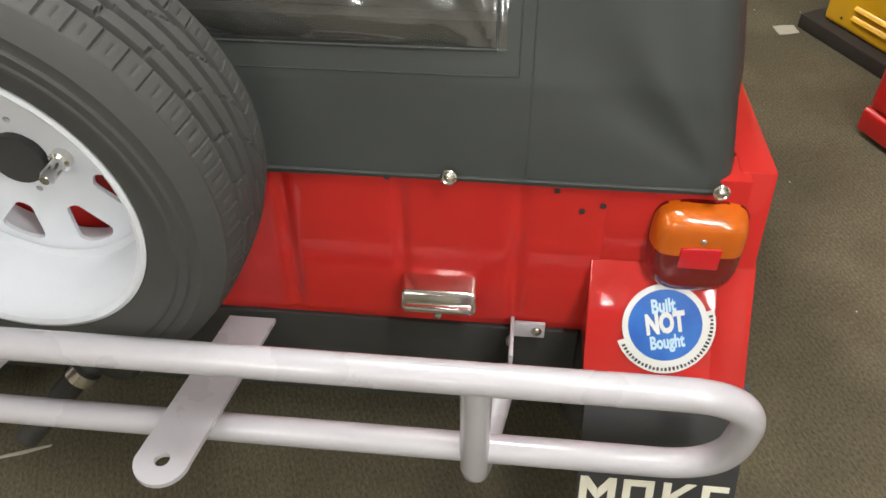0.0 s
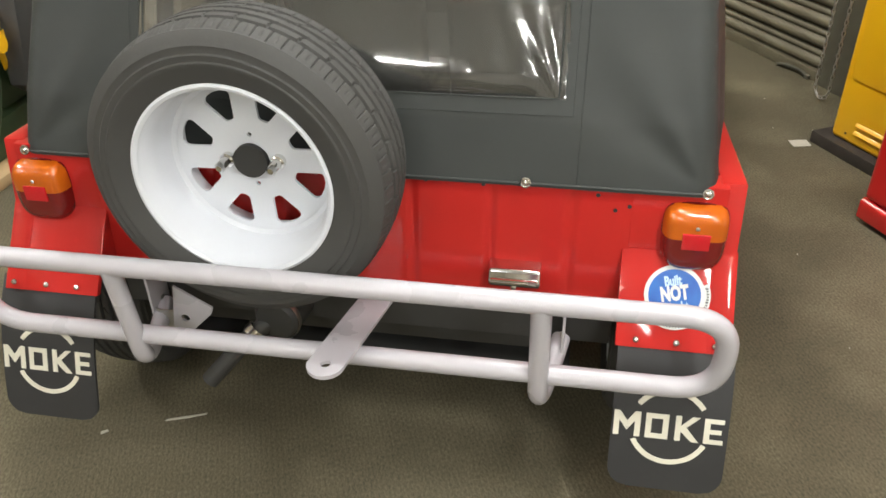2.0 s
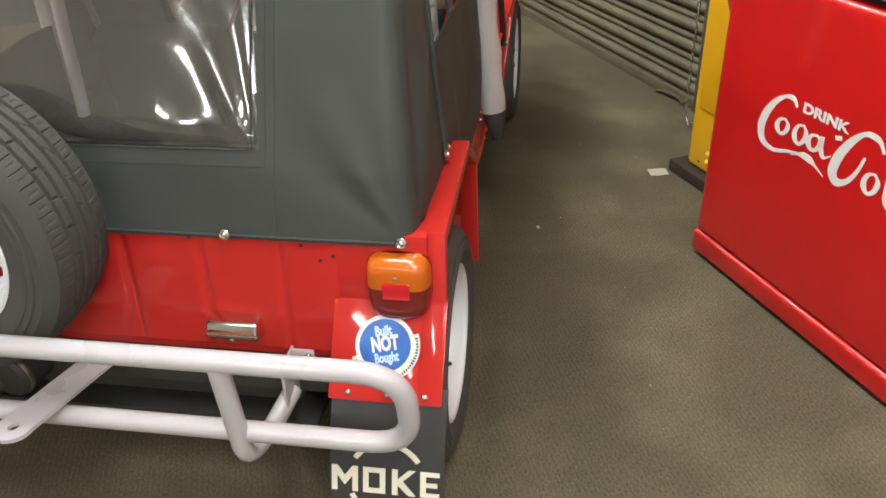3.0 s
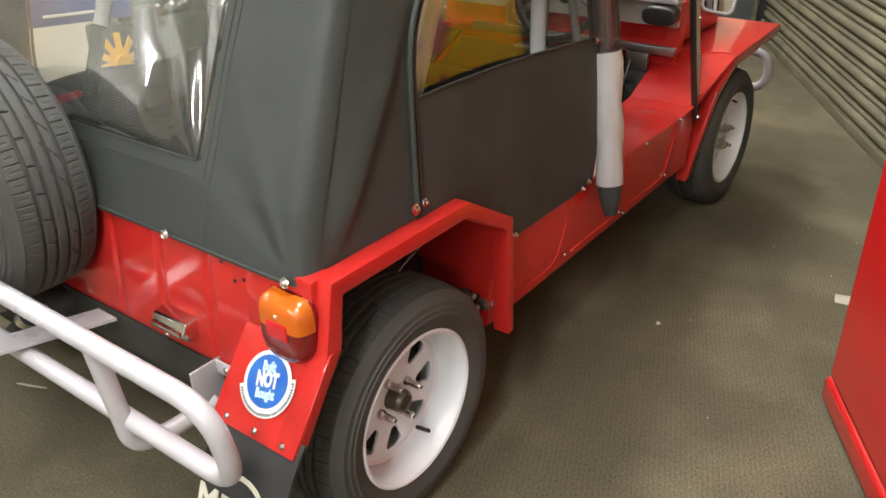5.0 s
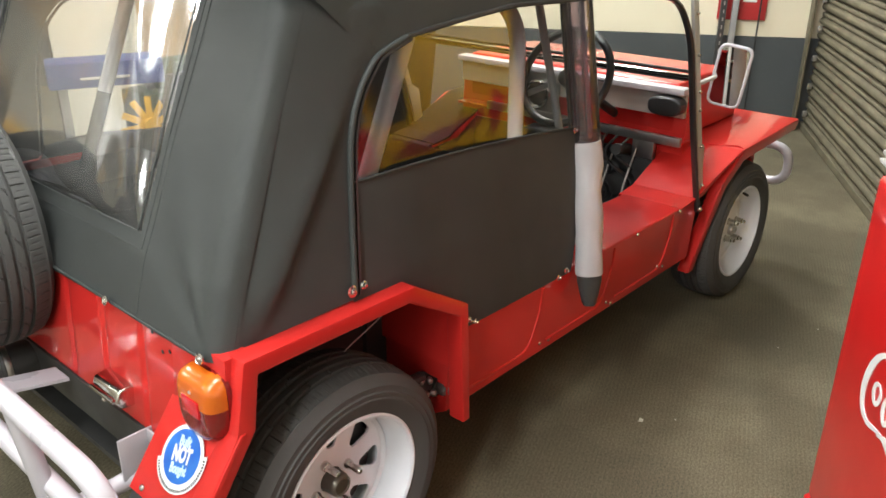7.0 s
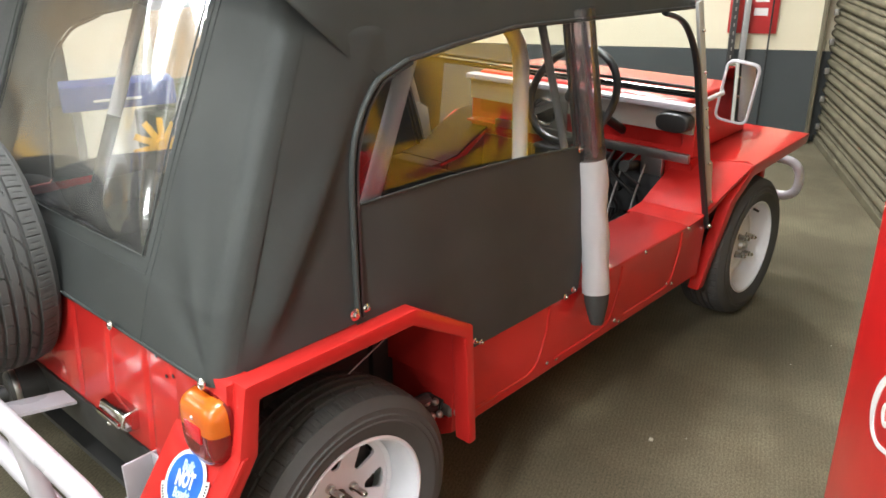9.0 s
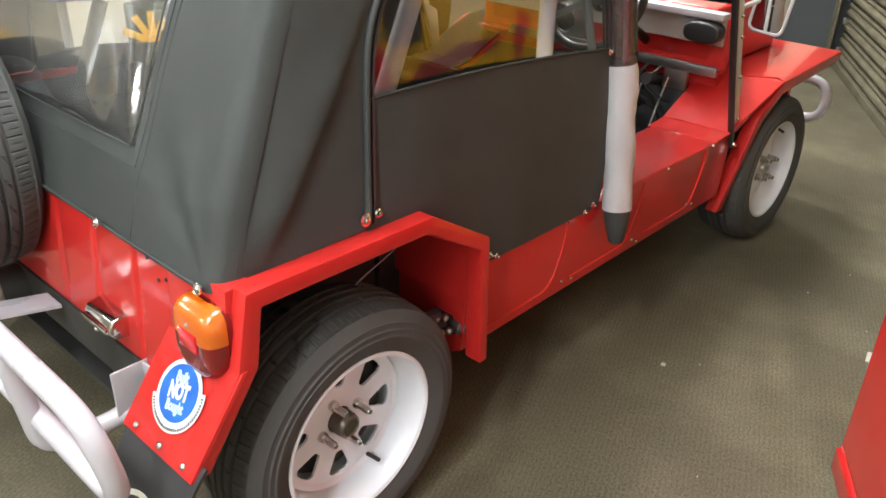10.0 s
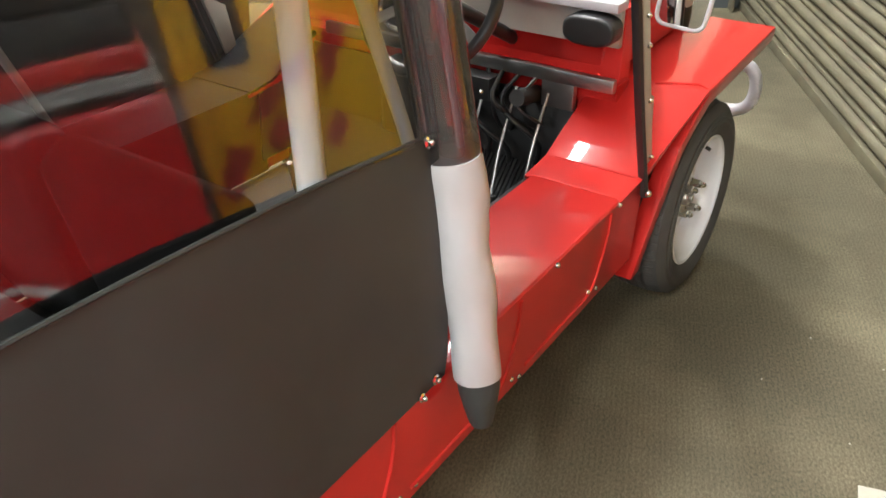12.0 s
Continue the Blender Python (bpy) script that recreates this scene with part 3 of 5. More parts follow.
    k = prism([(1.70, 0.25), (1.84, 0.40), (1.87, 0.84), (1.92, 0.84), (1.92, 0.25)], "x", -0.54, 0.54, 0.004)
    part("bulkhead", k, RED, car)
    part("toe_board", prism([(1.66, 0.256), (1.815, 0.405), (1.84, 0.60), (1.846, 0.60), (1.825, 0.40), (1.67, 0.25)], "x", -0.45, 0.44, 0.001), BLACK_TRIM, car, "black toe board")
    # Black panel stands in for the shade on the sill's inner wall.
    part("inner_trim", box(0.452, 0.469, 0.62, 1.68, 0.26, 0.505, 0.002), BLACK_TRIM, car)
    def toe(u, v):
        lift = 0.006 if math.sin(u * 190) > 0 else 0.001
        y, z = 1.655 + 0.155 * v, 0.262 + 0.150 * v
        return (0.05 + 0.385 * u, y - 0.7 * lift, z + 0.7 * lift)

    part("toe_mat", sheet(toe, 240, 2), BLACK_TRIM, car, "black ribbed rubber toe mat", smooth=0)
    rnd = random.Random(21)
    for i in range(7):
        x0 = 0.05 + 0.05 * i
        pts = [(x0, 1.80, 0.66), (x0 + rnd.uniform(-0.05, 0.05), 1.74 + rnd.uniform(-0.02, 0.02), 0.60), (x0 + rnd.uniform(-0.06, 0.06), 1.76, 0.55), (x0 + rnd.uniform(-0.03, 0.08), 1.82, 0.48 + rnd.uniform(0, 0.06))]
        part("wiring", tube(chain(pts, 0.04), 0.004 + 0.003 * rnd.random(), 8), BLACK_TRIM, car)
    part("master_cylinder", tube([(0.33, 1.73, 0.62), (0.33, 1.83, 0.60)], 0.022, 14), BLACK, car)
    part("switch_box", box(0.12, 0.24, 1.745, 1.80, 0.585, 0.645, 0.006), BLACK_TRIM, car)
    for x in (0.14, 0.18, 0.22):
        bolt(car, "switch_knob", (x, 1.745, 0.61), (0, -1, 0), 0.007, 0.012)
    h = new("heater")
    h.parent = car
    h["label"] = "black heater box with hoses"
    part("heater_box", box(-0.12, 0.12, 1.74, 1.83, 0.42, 0.63, 0.015, 3), BLACK_TRIM, h)
    for hx0, hz in ((0.15, 0.60), (0.21, 0.57), (0.30, 0.61)):
        part("hose", tube(chain([(hx0 - 0.10, 1.79, hz), (hx0, 1.74, hz - 0.05), (hx0 + 0.08, 1.78, hz - 0.12), (hx0 + 0.05, 1.81, hz - 0.20)], 0.05), 0.007, 10), BLACK_TRIM, h)
    k = prism([(1.86, 0.655), (1.86, 0.872), (2.05, 0.882), (2.32, 0.872), (2.40, 0.81), (2.40, 0.66)], "x", -0.50, 0.50, 0.014, seg=3)
    part("bonnet", k, RED, car)
    part("grille_panel", box(-0.60, 0.60, 2.40, 2.44, 0.36, 0.65, 0.01), RED, car)
    # Black chassis under the floor and the rear subframe.
    k = box(-0.44, 0.44, -0.26, 0.34, 0.30, 0.36, 0.01)
    box(-0.20, 0.20, 0.3, 2.2, 0.19, 0.24, 0.01, bm=k)
    for s in (1, -1):
        tube([(s * 0.62, 0.385, 0.352), (s * 0.60, 0.20, 0.36), (s * 0.58, 0.02, 0.285)], 0.035, 10, k, flat=0.7)
        tube([(s * 0.52, 0.0, 0.275), (s * 0.64, 0.0, 0.275)], 0.045, 12, k)
        tube([(s * 0.46, 0.0, 0.30), (s * 0.44, 0.0, 0.62)], 0.028, 10, k)
        box(min(s * 0.36, s * 0.655), max(s * 0.36, s * 0.655), 0.372, 0.44, 0.335, 0.425, 0.012, bm=k)
        tube([(s * 0.60, 0.385, 0.348), (s * 0.655, 0.385, 0.348)], 0.034, 16, k)
        tube([(s * 0.655, 0.31, 0.405), (s * 0.64, 0.13, 0.43)], 0.014, 8, k)
    part("subframe", k, BLACK, car, "black painted rear subframe and trailing arms")
    for s in (1, -1):
        k = tube([(s * 0.645, 0.385, 0.348), (s * 0.676, 0.385, 0.348)], 0.026, 18)
        lathe([(0.0, 0.024), (0.008, 0.024), (0.009, 0.016), (0.018, 0.014), (0.020, 0.009)], 8, k, Matrix.Translation((s * 0.674, 0.385, 0.348)) @ pose(0, 0, 0, 0, 0, 0 if s > 0 else 180))
        part("pivot_nut", k, STEEL, car)
        for y, z in ((0.330, 0.388), (0.345, 0.345), (0.318, 0.352), (0.30, 0.40), (0.19, 0.43)):
            bolt(car, "frame_bolt", (s * 0.656, y, z), (s, 0, 0), 0.010, 0.013, STEEL)


bodywork()


def tyre_mesh():
    """Tyre turned about x: tread with round grooves and slanted shoulder cuts."""
    prof = [(-0.006, 0.188), (0.003, 0.203), (0.0085, 0.222), (0.0105, 0.226), (0.0105, 0.230), (0.0085, 0.2325), (0.0095, 0.243), (0.0062, 0.2455), (0.0045, 0.255), (0.0052, 0.2575), (-0.001, 0.2665), (-0.007, 0.275), (-0.012, 0.2800)]
    across = 60
    tread = []
    for i in range(across + 1):
        f = i / across
        a = -0.015 - 0.150 * f
        crown = 0.2890 - 0.0095 * abs(2 * f - 1) ** 3.0
        tread.append((a, crown, f))
    back = [(-0.18 - a, r) for a, r in reversed(prof)]
    n = 768
    k = bmesh.new()
    rings = []
    for a, r in prof:
        rings.append([(a, r)] * n)
    for a, r, f in tread:
        ring = []
        groove = any(abs(f - g) < 0.026 for g in (0.25, 0.42, 0.58, 0.75))
        for j in range(n):
            q = r
            if groove:
                q -= 0.007
            elif f < 0.22 or f > 0.78:
                edge = f if f < 0.22 else 1 - f
                w = (j / n * 64 + edge * 0.36) % 1.0
                if w < 0.083 and 0.015 < edge:
                    q -= 0.0028
                elif 0.5 < w < 0.583 and 0.05 < edge < 0.17:
                    q -= 0.0015
            else:
                w = (j / n * 32 + (f - 0.5) * 2.4 + 6.0 * (f - 0.5) ** 2) % 1.0
                if w < 0.06 and not 0.46 < f < 0.54:
                    q -= 0.0045
            ring.append((a, q))
        rings.append(ring)
    for a, r in back:
        rings.append([(a, r)] * n)
    vs = [[k.verts.new((a, r * math.cos(2 * math.pi * j / n), r * math.sin(2 * math.pi * j / n))) for j, (a, r) in enumerate(ring)] for ring in rings]
    for a, b in zip(vs, vs[1:]):
        for j in range(n):
            k.faces.new((a[j], b[j], b[(j + 1) % n], a[(j + 1) % n]))
    return k


def wheel(name, label, m, hub, first=None, front=False):
    """White eight-spoke steel wheel about x, outer lip at x = 0."""
    w = new(name)
    w.parent = car
    w.matrix_local = m
    w["label"] = label
    if first:
        for child in first.children:
            if hub or child.name.split(".")[0] in ("tyre", "rim", "spoke_disc", "maker_ring"):
                part_name = child.name.split(".")[0]
                if front and part_name in ("hub_cap", "wheel_nut", "valve"):
                    continue
                move = 0.0
                if not hub and part_name in ("spoke_disc", "maker_ring"):
                    move = -0.026
                share(part_name, child, w, pose(move, 0, 0) @ child.matrix_local)
        if front:
            part("hub_dish", lathe([(-0.084, 0.150), (-0.070, 0.140), (-0.052, 0.085), (-0.046, 0.070), (-0.046, 0.026), (-0.06, 0.026), (-0.092, 0.150)], 64, cap=False), WHEEL_WHITE, w)
            k = lathe([(-0.062, 0.0255), (-0.036, 0.0245), (-0.030, 0.021), (-0.030, 0.013), (-0.022, 0.012), (-0.019, 0.0005)], 24)
            part("hub_cap", k, STEEL, w, "small steel hub cap")
            for i in range(4):
                t0 = 2 * math.pi * i / 4
                k = lathe([(-0.048, 0.0165), (-0.043, 0.0160), (-0.042, 0.0135), (-0.018, 0.0125), (-0.014, 0.010), (-0.006, 0.0085), (-0.002, 0.004)], 6)
                part("wheel_nut", k, DARK_NUT, w, "chromed domed wheel nut", m=pose(0, 0.051 * math.cos(t0), 0.051 * math.sin(t0)), smooth=0)
            part("valve", tube([(-0.030, 0.118, 0.100), (-0.006, 0.112, 0.096)], 0.005, 8), BLACK_TRIM, w)
        return w
    part("tyre", tyre_mesh(), RUBBER, w, smooth=35)
    rim = [(-0.012, 0.190), (-0.002, 0.191), (0.0, 0.186), (-0.004, 0.180), (-0.014, 0.178), (-0.02, 0.173), (-0.050, 0.171), (-0.066, 0.168), (-0.095, 0.163), (-0.13, 0.160), (-0.165, 0.168), (-0.178, 0.190), (-0.176, 0.192), (-0.16, 0.173), (-0.13, 0.167), (-0.095, 0.170), (-0.06, 0.174), (-0.02, 0.178), (-0.012, 0.190)]
    part("rim", lathe(rim, 96, cap=False), WHEEL_WHITE, w)
    # Disc with eight windows that widen outward.
    loops = [circle(0.164, 96), circle(0.0315, 32)]
    for i in range(8):
        t0 = 2 * math.pi * (i + 0.5) / 8
        corners = [(0.084, -0.009), (0.084, 0.009), (0.132, 0.029), (0.141, 0.021), (0.144, 0.0), (0.141, -0.021), (0.132, -0.029)]
        pts = [Vector((r, q, 0)) for r, q in corners]
        pts = chain([(pts[0] + pts[-1]) / 2, *pts, (pts[0] + pts[-1]) / 2], 0.006, 3)[:-1]
        c, s = math.cos(t0), math.sin(t0)
        loops.append([(p.x * c - p.y * s, p.x * s + p.y * c) for p in pts])
    for i in range(4):
        t0 = 2 * math.pi * i / 4
        loops.append(circle(0.0045, 10, 0.051 * math.cos(t0), 0.051 * math.sin(t0)))
    part("spoke_disc", filled(loops, -0.006, pose(-0.080, 0, 0)), WHEEL_WHITE, w)
    k = lathe([(-0.085, 0.168), (-0.073, 0.164), (-0.079, 0.154)], 96, cap=False)
    part("maker_ring", k, WHEEL_WHITE, w)
    k = lathe([(-0.11, 0.030), (-0.055, 0.0285), (-0.045, 0.026), (-0.041, 0.021), (-0.045, 0.018), (-0.045, 0.0005)], 28)
    part("hub_cap", k, BRONZE, w, "dull bronze hub cap")
    for i in range(4):
        t0 = 2 * math.pi * i / 4
        k = lathe([(-0.082, 0.0125), (-0.071, 0.0115), (-0.068, 0.0085), (-0.038, 0.0082), (-0.034, 0.0055)], 12)
        part("wheel_nut", k, NUT, w, m=pose(0, 0.051 * math.cos(t0), 0.051 * math.sin(t0)))
    part("brake_drum", lathe([(-0.155, 0.148), (-0.118, 0.146), (-0.106, 0.138), (-0.100, 0.060), (-0.100, 0.0005)], 48), BLACK, w, "black brake drum behind the spokes")
    part("valve", tube([(-0.072, 0.02, -0.150), (-0.030, 0.02, -0.138)], 0.005, 8), BLACK_TRIM, w)
    return w


rear_right = wheel("wheel", "white eight-spoke steel wheel with black road tyre", pose(0.745, 0, 0.285, 20), True)
wheel("wheel", "white eight-spoke steel wheel with black road tyre", pose(-0.745, 0, 0.285, 0, 0, 180), True, rear_right)
wheel("wheel", "white eight-spoke steel wheel with black road tyre", pose(0.718, 2.095, 0.2805, 35) @ Matrix.Scale(0.975, 4), True, rear_right, True)
wheel("wheel", "white eight-spoke steel wheel with black road tyre", pose(-0.718, 2.095, 0.2805, 0, 0, 180) @ Matrix.Scale(0.975, 4), True, rear_right, True)
spare = wheel("spare_wheel", "white spare wheel with grooved tyre on the tail", pose(-0.161, -0.468, 0.787) @ pose(0, 0, 0, 0, 0, -92) @ pose(0, 0, 0, 2) @ Matrix.Scale(1.015, 4), False, rear_right)
for sx in (-0.051, 0.051):
    k = lathe([(-0.107, 0.014), (-0.095, 0.014), (-0.092, 0.010), (-0.066, 0.010), (-0.060, 0.006)], 12)
    part("wheel_nut", k, CHROME, spare, m=pose(0, -sx, 0))
part("spare_carrier", tube([(-0.161, -0.372, 0.787), (-0.161, -0.27, 0.787)], 0.034, 24), BLACK, car)


def rear_bumper():
    b = new("rear_bumper")
    b.parent = car
    b["label"] = "white tubular rear bumper with two rails"
    zt, zb, xe = 0.627, 0.436, 0.736

    def lean(z):
        return -0.525 + 0.033 * (zt - z) / (zt - zb)

    pts = chain([(0, lean(zt), zt), (xe, lean(zt), zt), (xe, lean(zb), zb), (0, lean(zb), zb)], 0.086, 12)
    loop = pts + [Vector((-p.x, p.y, p.z)) for p in reversed(pts)][1:-1]
    part("rail", tube(loop, 0.0200, 18, closed=True), WHITE, b)
    for s in (1, -1):
        x = s * 0.411
        pts = chain([(x, lean(zt), zt), (x, -0.496, 0.362), (x * 1.05, -0.40, 0.362), (x * 1.09, -0.315, 0.385)], 0.055, 8)
        part("upright", tube(pts, 0.0195, 16), WHITE, b)
        k = box(s * 0.452 - 0.003, s * 0.452 + 0.003, -0.368, -0.292, 0.372, 0.482, 0.002)
        box(min(s * 0.455, s * 0.50), max(s * 0.455, s * 0.50), -0.306, -0.300, 0.452, 0.482, 0.002, bm=k)
        part("mounting_bracket", k, WHITE, b)
        bolt(b, "bracket_bolt", (s * 0.488, -0.306, 0.468), (0, -1, 0), 0.008, 0.006)
        for by, bz in ((-0.325, 0.40), (-0.305, 0.44)):
            bolt(b, "bracket_bolt", (s * 0.449, by, bz), (-s, 0, 0), 0.008, 0.005, STEEL)
    # Towing strap with a rounded end and a hole.
    w = 0.036
    end = [(-w, -0.30), (w, -0.30)] + [(w * math.cos(a), -0.580 - w * math.sin(a)) for a in np.linspace(0, math.pi, 15)]
    k = filled([end, circle(0.010, 16, 0.0, -0.580)], 0.008)
    m = Matrix(((0, 1, 0, 0.020), (0, 0, 1, 0), (1, 0, 0, 0.478), (0, 0, 0, 1)))
    bmesh.ops.transform(k, matrix=m, verts=k.verts[:])
    for v in k.verts:
        v.co.z += -0.035 * max(0, (v.co.y + 0.58) / 0.25)
        v.co.x += 0.12 * max(0, (v.co.y + 0.58)) ** 1.0
    part("tow_strap", k, WHITE, b)
    return b


rear_bumper()


def tail_light(s):
    t = new("tail_light")
    t.parent = car
    t["label"] = "amber and dark red tail light"
    t.matrix_local = pose(s * 0.684, -0.280, 0.643) @ Matrix.Diagonal((1.03, 0.9, 0.95, 1))

    def wide(zz):
        q = min(1.0, abs(zz) / 0.0735)
        e = 4.6 if zz > 0 else 3.2
        return 0.0595 * (1 - q ** e) ** (1 / e)

    def dome(z0, z1, name, material):
        def fn(u, v):
            zz = z0 + (z1 - z0) * v
            a = (wide(zz) + 0.0004) * math.sin(math.pi * (u - 0.5))
            e = 4.6 if zz > 0 else 3.2
            rho = min(1.0, ((abs(a) / 0.060) ** e + (abs(zz) / 0.0735) ** e) ** (1 / e))
            return (a, -0.002 - 0.046 * (1 - rho ** 7.0) ** 0.5, zz)

        part(name, sheet(fn, 40, 26), material, t, smooth=60)

    dome(0.010, 0.0733, "amber_lens", AMBER)
    dome(-0.0733, 0.010, "red_lens", LENS_RED)
    rim = [(1.02 * wide(zz), 1.015 * zz) for zz in np.linspace(-0.0734, 0.0734, 25)]
    part("lens_base", prism(rim + [(-a, zz) for a, zz in reversed(rim)], "y", -0.006, 0.004), LENS_RED, t)
    part("reflector", box(-0.025, 0.025, -0.0515, -0.040, -0.010, 0.026, 0.002), REFLECTOR, t, "bright square red reflector")
    for sx, z in ((-0.047, 0.003), (0.047, 0.003), (0.0, 0.038)):
        bolt(t, "lens_screw", (sx, -0.0465 if sx == 0 else -0.034, z), (0, -1, 0), 0.0042, 0.004, STEEL)
    return t


tail_light(1)
tail_light(-1)


def number_light():
    n = new("number_plate_light")
    n.parent = car
    n["label"] = "chrome number plate lamp housing"
    k = prism([(-0.290, 0.506), (-0.322, 0.510), (-0.334, 0.526), (-0.324, 0.552), (-0.282, 0.558)], "x", 0.292, 0.398, 0.006, seg=3)
    part("housing", k, CHROME, n)
    part("housing_lip", box(0.297, 0.393, -0.339, -0.327, 0.526, 0.538, 0.004), CHROME, n)
    bolt(n, "housing_screw", (0.345, -0.333, 0.518), (0, -1, 0), 0.006, 0.005)


number_light()


def mud_flap(s):
    f = new("mud_flap")
    f.parent = car
    f["label"] = "black rubber mud flap with cream emblem"
    f.matrix_local = pose(s * 0.672, 0, 0)
    w, h, r = 0.112, 0.325, 0.042
    # The sheet leaves along the skirt's slope and straightens as it hangs: y, z and lean for each millimetre down.
    bend, y, z = [], -0.374, 0.468
    for i in range(341):
        a = radians(14 + 30 * math.exp(-i / 120))
        bend.append((y, z, a))
        y, z = y - 0.001 * math.sin(a), z - 0.001 * math.cos(a)

    def hang(k):
        for v in k.verts:
            y, z, a = bend[max(0, min(340, int(round(-v.co.z * 1000))))]
            v.co = Vector((v.co.x, y + v.co.y * math.cos(a), z - v.co.y * math.sin(a)))
        return k

    def flat(u, v):
        d = h * v
        q = max(0.0, d - (h - r))
        half = w - r + math.sqrt(max(0.0, r * r - q * q))
        return (half * (2 * u - 1), -0.003, -d)

    k = sheet(flat, 12, 60)
    thicken(k, (0, 0.006, 0))
    bmesh.ops.recalc_face_normals(k, faces=k.faces[:])
    part("rubber_sheet", hang(k), FLAP, f)
    for bx in (-0.080, -0.003, 0.070):
        bolt(f, "flap_screw", (bx, -0.3935, 0.4615), (0, -0.8, 0.6), 0.007, 0.006)
    # Cream ring broken by a row of four plain block shapes.
    zc = -0.186
    for a0, a1 in ((205, 335), (35, 145)):
        k = bmesh.new()
        prev = None
        for a in np.linspace(radians(a0), radians(a1), 31):
            c, d = math.cos(a), math.sin(a)
            pair = (k.verts.new((0.080 * c, -0.0045, zc + 0.080 * d)), k.verts.new((0.070 * c, -0.0045, zc + 0.070 * d)))
            if prev:
                k.faces.new((prev[0], prev[1], pair[1], pair[0]))
            prev = pair
        thicken(k, (0, 0.0015, 0))
        bmesh.ops.recalc_face_normals(k, faces=k.faces[:])
        part("emblem_ring", hang(k), CREAM, f)

    def block(polys, x):
        k = bmesh.new()
        for p in polys:
            prism([(x + a, zc + b) for a, b in p], "y", -0.0046, -0.003, bm=k)
        part("emblem_block", hang(k), CREAM, f)

    def bar(x0, x1, z0, z1):
        return [(x0, z0), (x1, z0), (x1, z1), (x0, z1)]

    q = 0.026
    block([bar(-0.026, -0.015, -q, q), bar(0.015, 0.026, -q, q), [(-0.0149, q), (-0.0149, q - 0.020), (-0.0002, -0.014), (-0.0002, 0.006)], [(0.0149, q), (0.0149, q - 0.020), (0.0002, -0.014), (0.0002, 0.006)]], -0.082)
    block([bar(-0.022, -0.011, -q, q), bar(0.011, 0.022, -q, q), bar(-0.0109, 0.0109, q - 0.010, q), bar(-0.0109, 0.0109, -q, -q + 0.010)], -0.024)
    block([bar(-0.022, -0.011, -q, q), [(-0.0109, 0.006), (0.010, q), (0.024, q), (-0.0109, -0.006)], [(-0.001, 0.003), (0.024, -q), (0.010, -q), (-0.0109, -0.0061)]], 0.033)
    block([bar(-0.018, -0.007, -q, q), bar(-0.0069, 0.019, q - 0.009, q), bar(-0.0069, 0.015, -0.0045, 0.0045), bar(-0.0069, 0.019, -q, -q + 0.009)], 0.084)


mud_flap(1)
mud_flap(-1)


def sticker():
    # Lies on the sloped skirt panel.
    s = new("sticker")
    s.parent = car
    s["label"] = "round blue and white sticker"
    up = Vector((0, 0.105, 0.150)).normalized()
    out = Vector((0, -up.z, up.y))
    m = Matrix(((1, 0, 0, 0.659), (0, up.y, out.y, -0.338), (0, up.z, out.z, 0.536), (0, 0, 0, 1)))
    s.matrix_local = m @ pose(0, 0, 0.0035, 0, 0, 11)
    part("sticker_rim", lathe([(-0.001, 0.058), (0.0004, 0.058)], 56, axis="z"), PRINT_WHITE, s)
    part("sticker_disc", lathe([(0.0004, 0.050), (0.0008, 0.050)], 56, axis="z"), BLUE, s)
    for words, size, y in (("Built", 0.0235, 0.0270), ("NOT", 0.0315, 0.002), ("Bought", 0.0225, -0.0240)):
        k = lettering(words, size, 0.0003, 0.0017 if words == "NOT" else 0.0009)
        for v in k.verts:
            v.co = Vector((v.co.x * (0.76 if words != "Bought" else 0.72), v.co.y * (1.2 if words == "NOT" else 1.12) + y, v.co.z + 0.0012))
        for one in letters(k):
            part("sticker_letter", one, PRINT_WHITE if words == "NOT" else PALE_BLUE, s)
    k = bmesh.new()
    prev = None
    for a in np.linspace(radians(192), radians(372), 40):
        c, d = math.cos(a), math.sin(a)
        pair = (k.verts.new((0.068 * c, 0.068 * d, 0.0)), k.verts.new((0.056 * c, 0.056 * d, 0.0)))
        if prev:
            k.faces.new((prev[0], pair[0], pair[1], prev[1]))
        prev = pair
    thicken(k, (0, 0, 0.0003))
    part("sticker_band", k, PRINT_WHITE, s)
    k = bmesh.new()
    rnd = random.Random(3)
    for i in range(34):
        a = radians(200 + i * 5.0)
        b = box(-0.0013 - 0.0008 * rnd.random(), 0.0013, -0.0022, 0.0016 + 0.0016 * rnd.random(), 0.0005, 0.0011)
        join(k, b, pose(0.0625 * math.cos(a), 0.0625 * math.sin(a), 0, 0, 0, math.degrees(a) + 90))
    part("sticker_print", k, INK, s)


sticker()


# ---- soft top ----
def hx(z):
    """Half width of the soft top at height z."""
    return 0.722 - 0.105 * (z - 0.75) if z < 1.30 else 0.664 - 0.35 * (z - 1.30)


def hy(z):
    """The rear face's y at height z."""
    return -0.288 + 0.33 * (z - 0.735) + 0.12 * max(0.0, z - 0.85)


hood = new("soft_top")
hood.parent = car
hood["label"] = "black vinyl soft top with clear windows"
TOP = 1.405


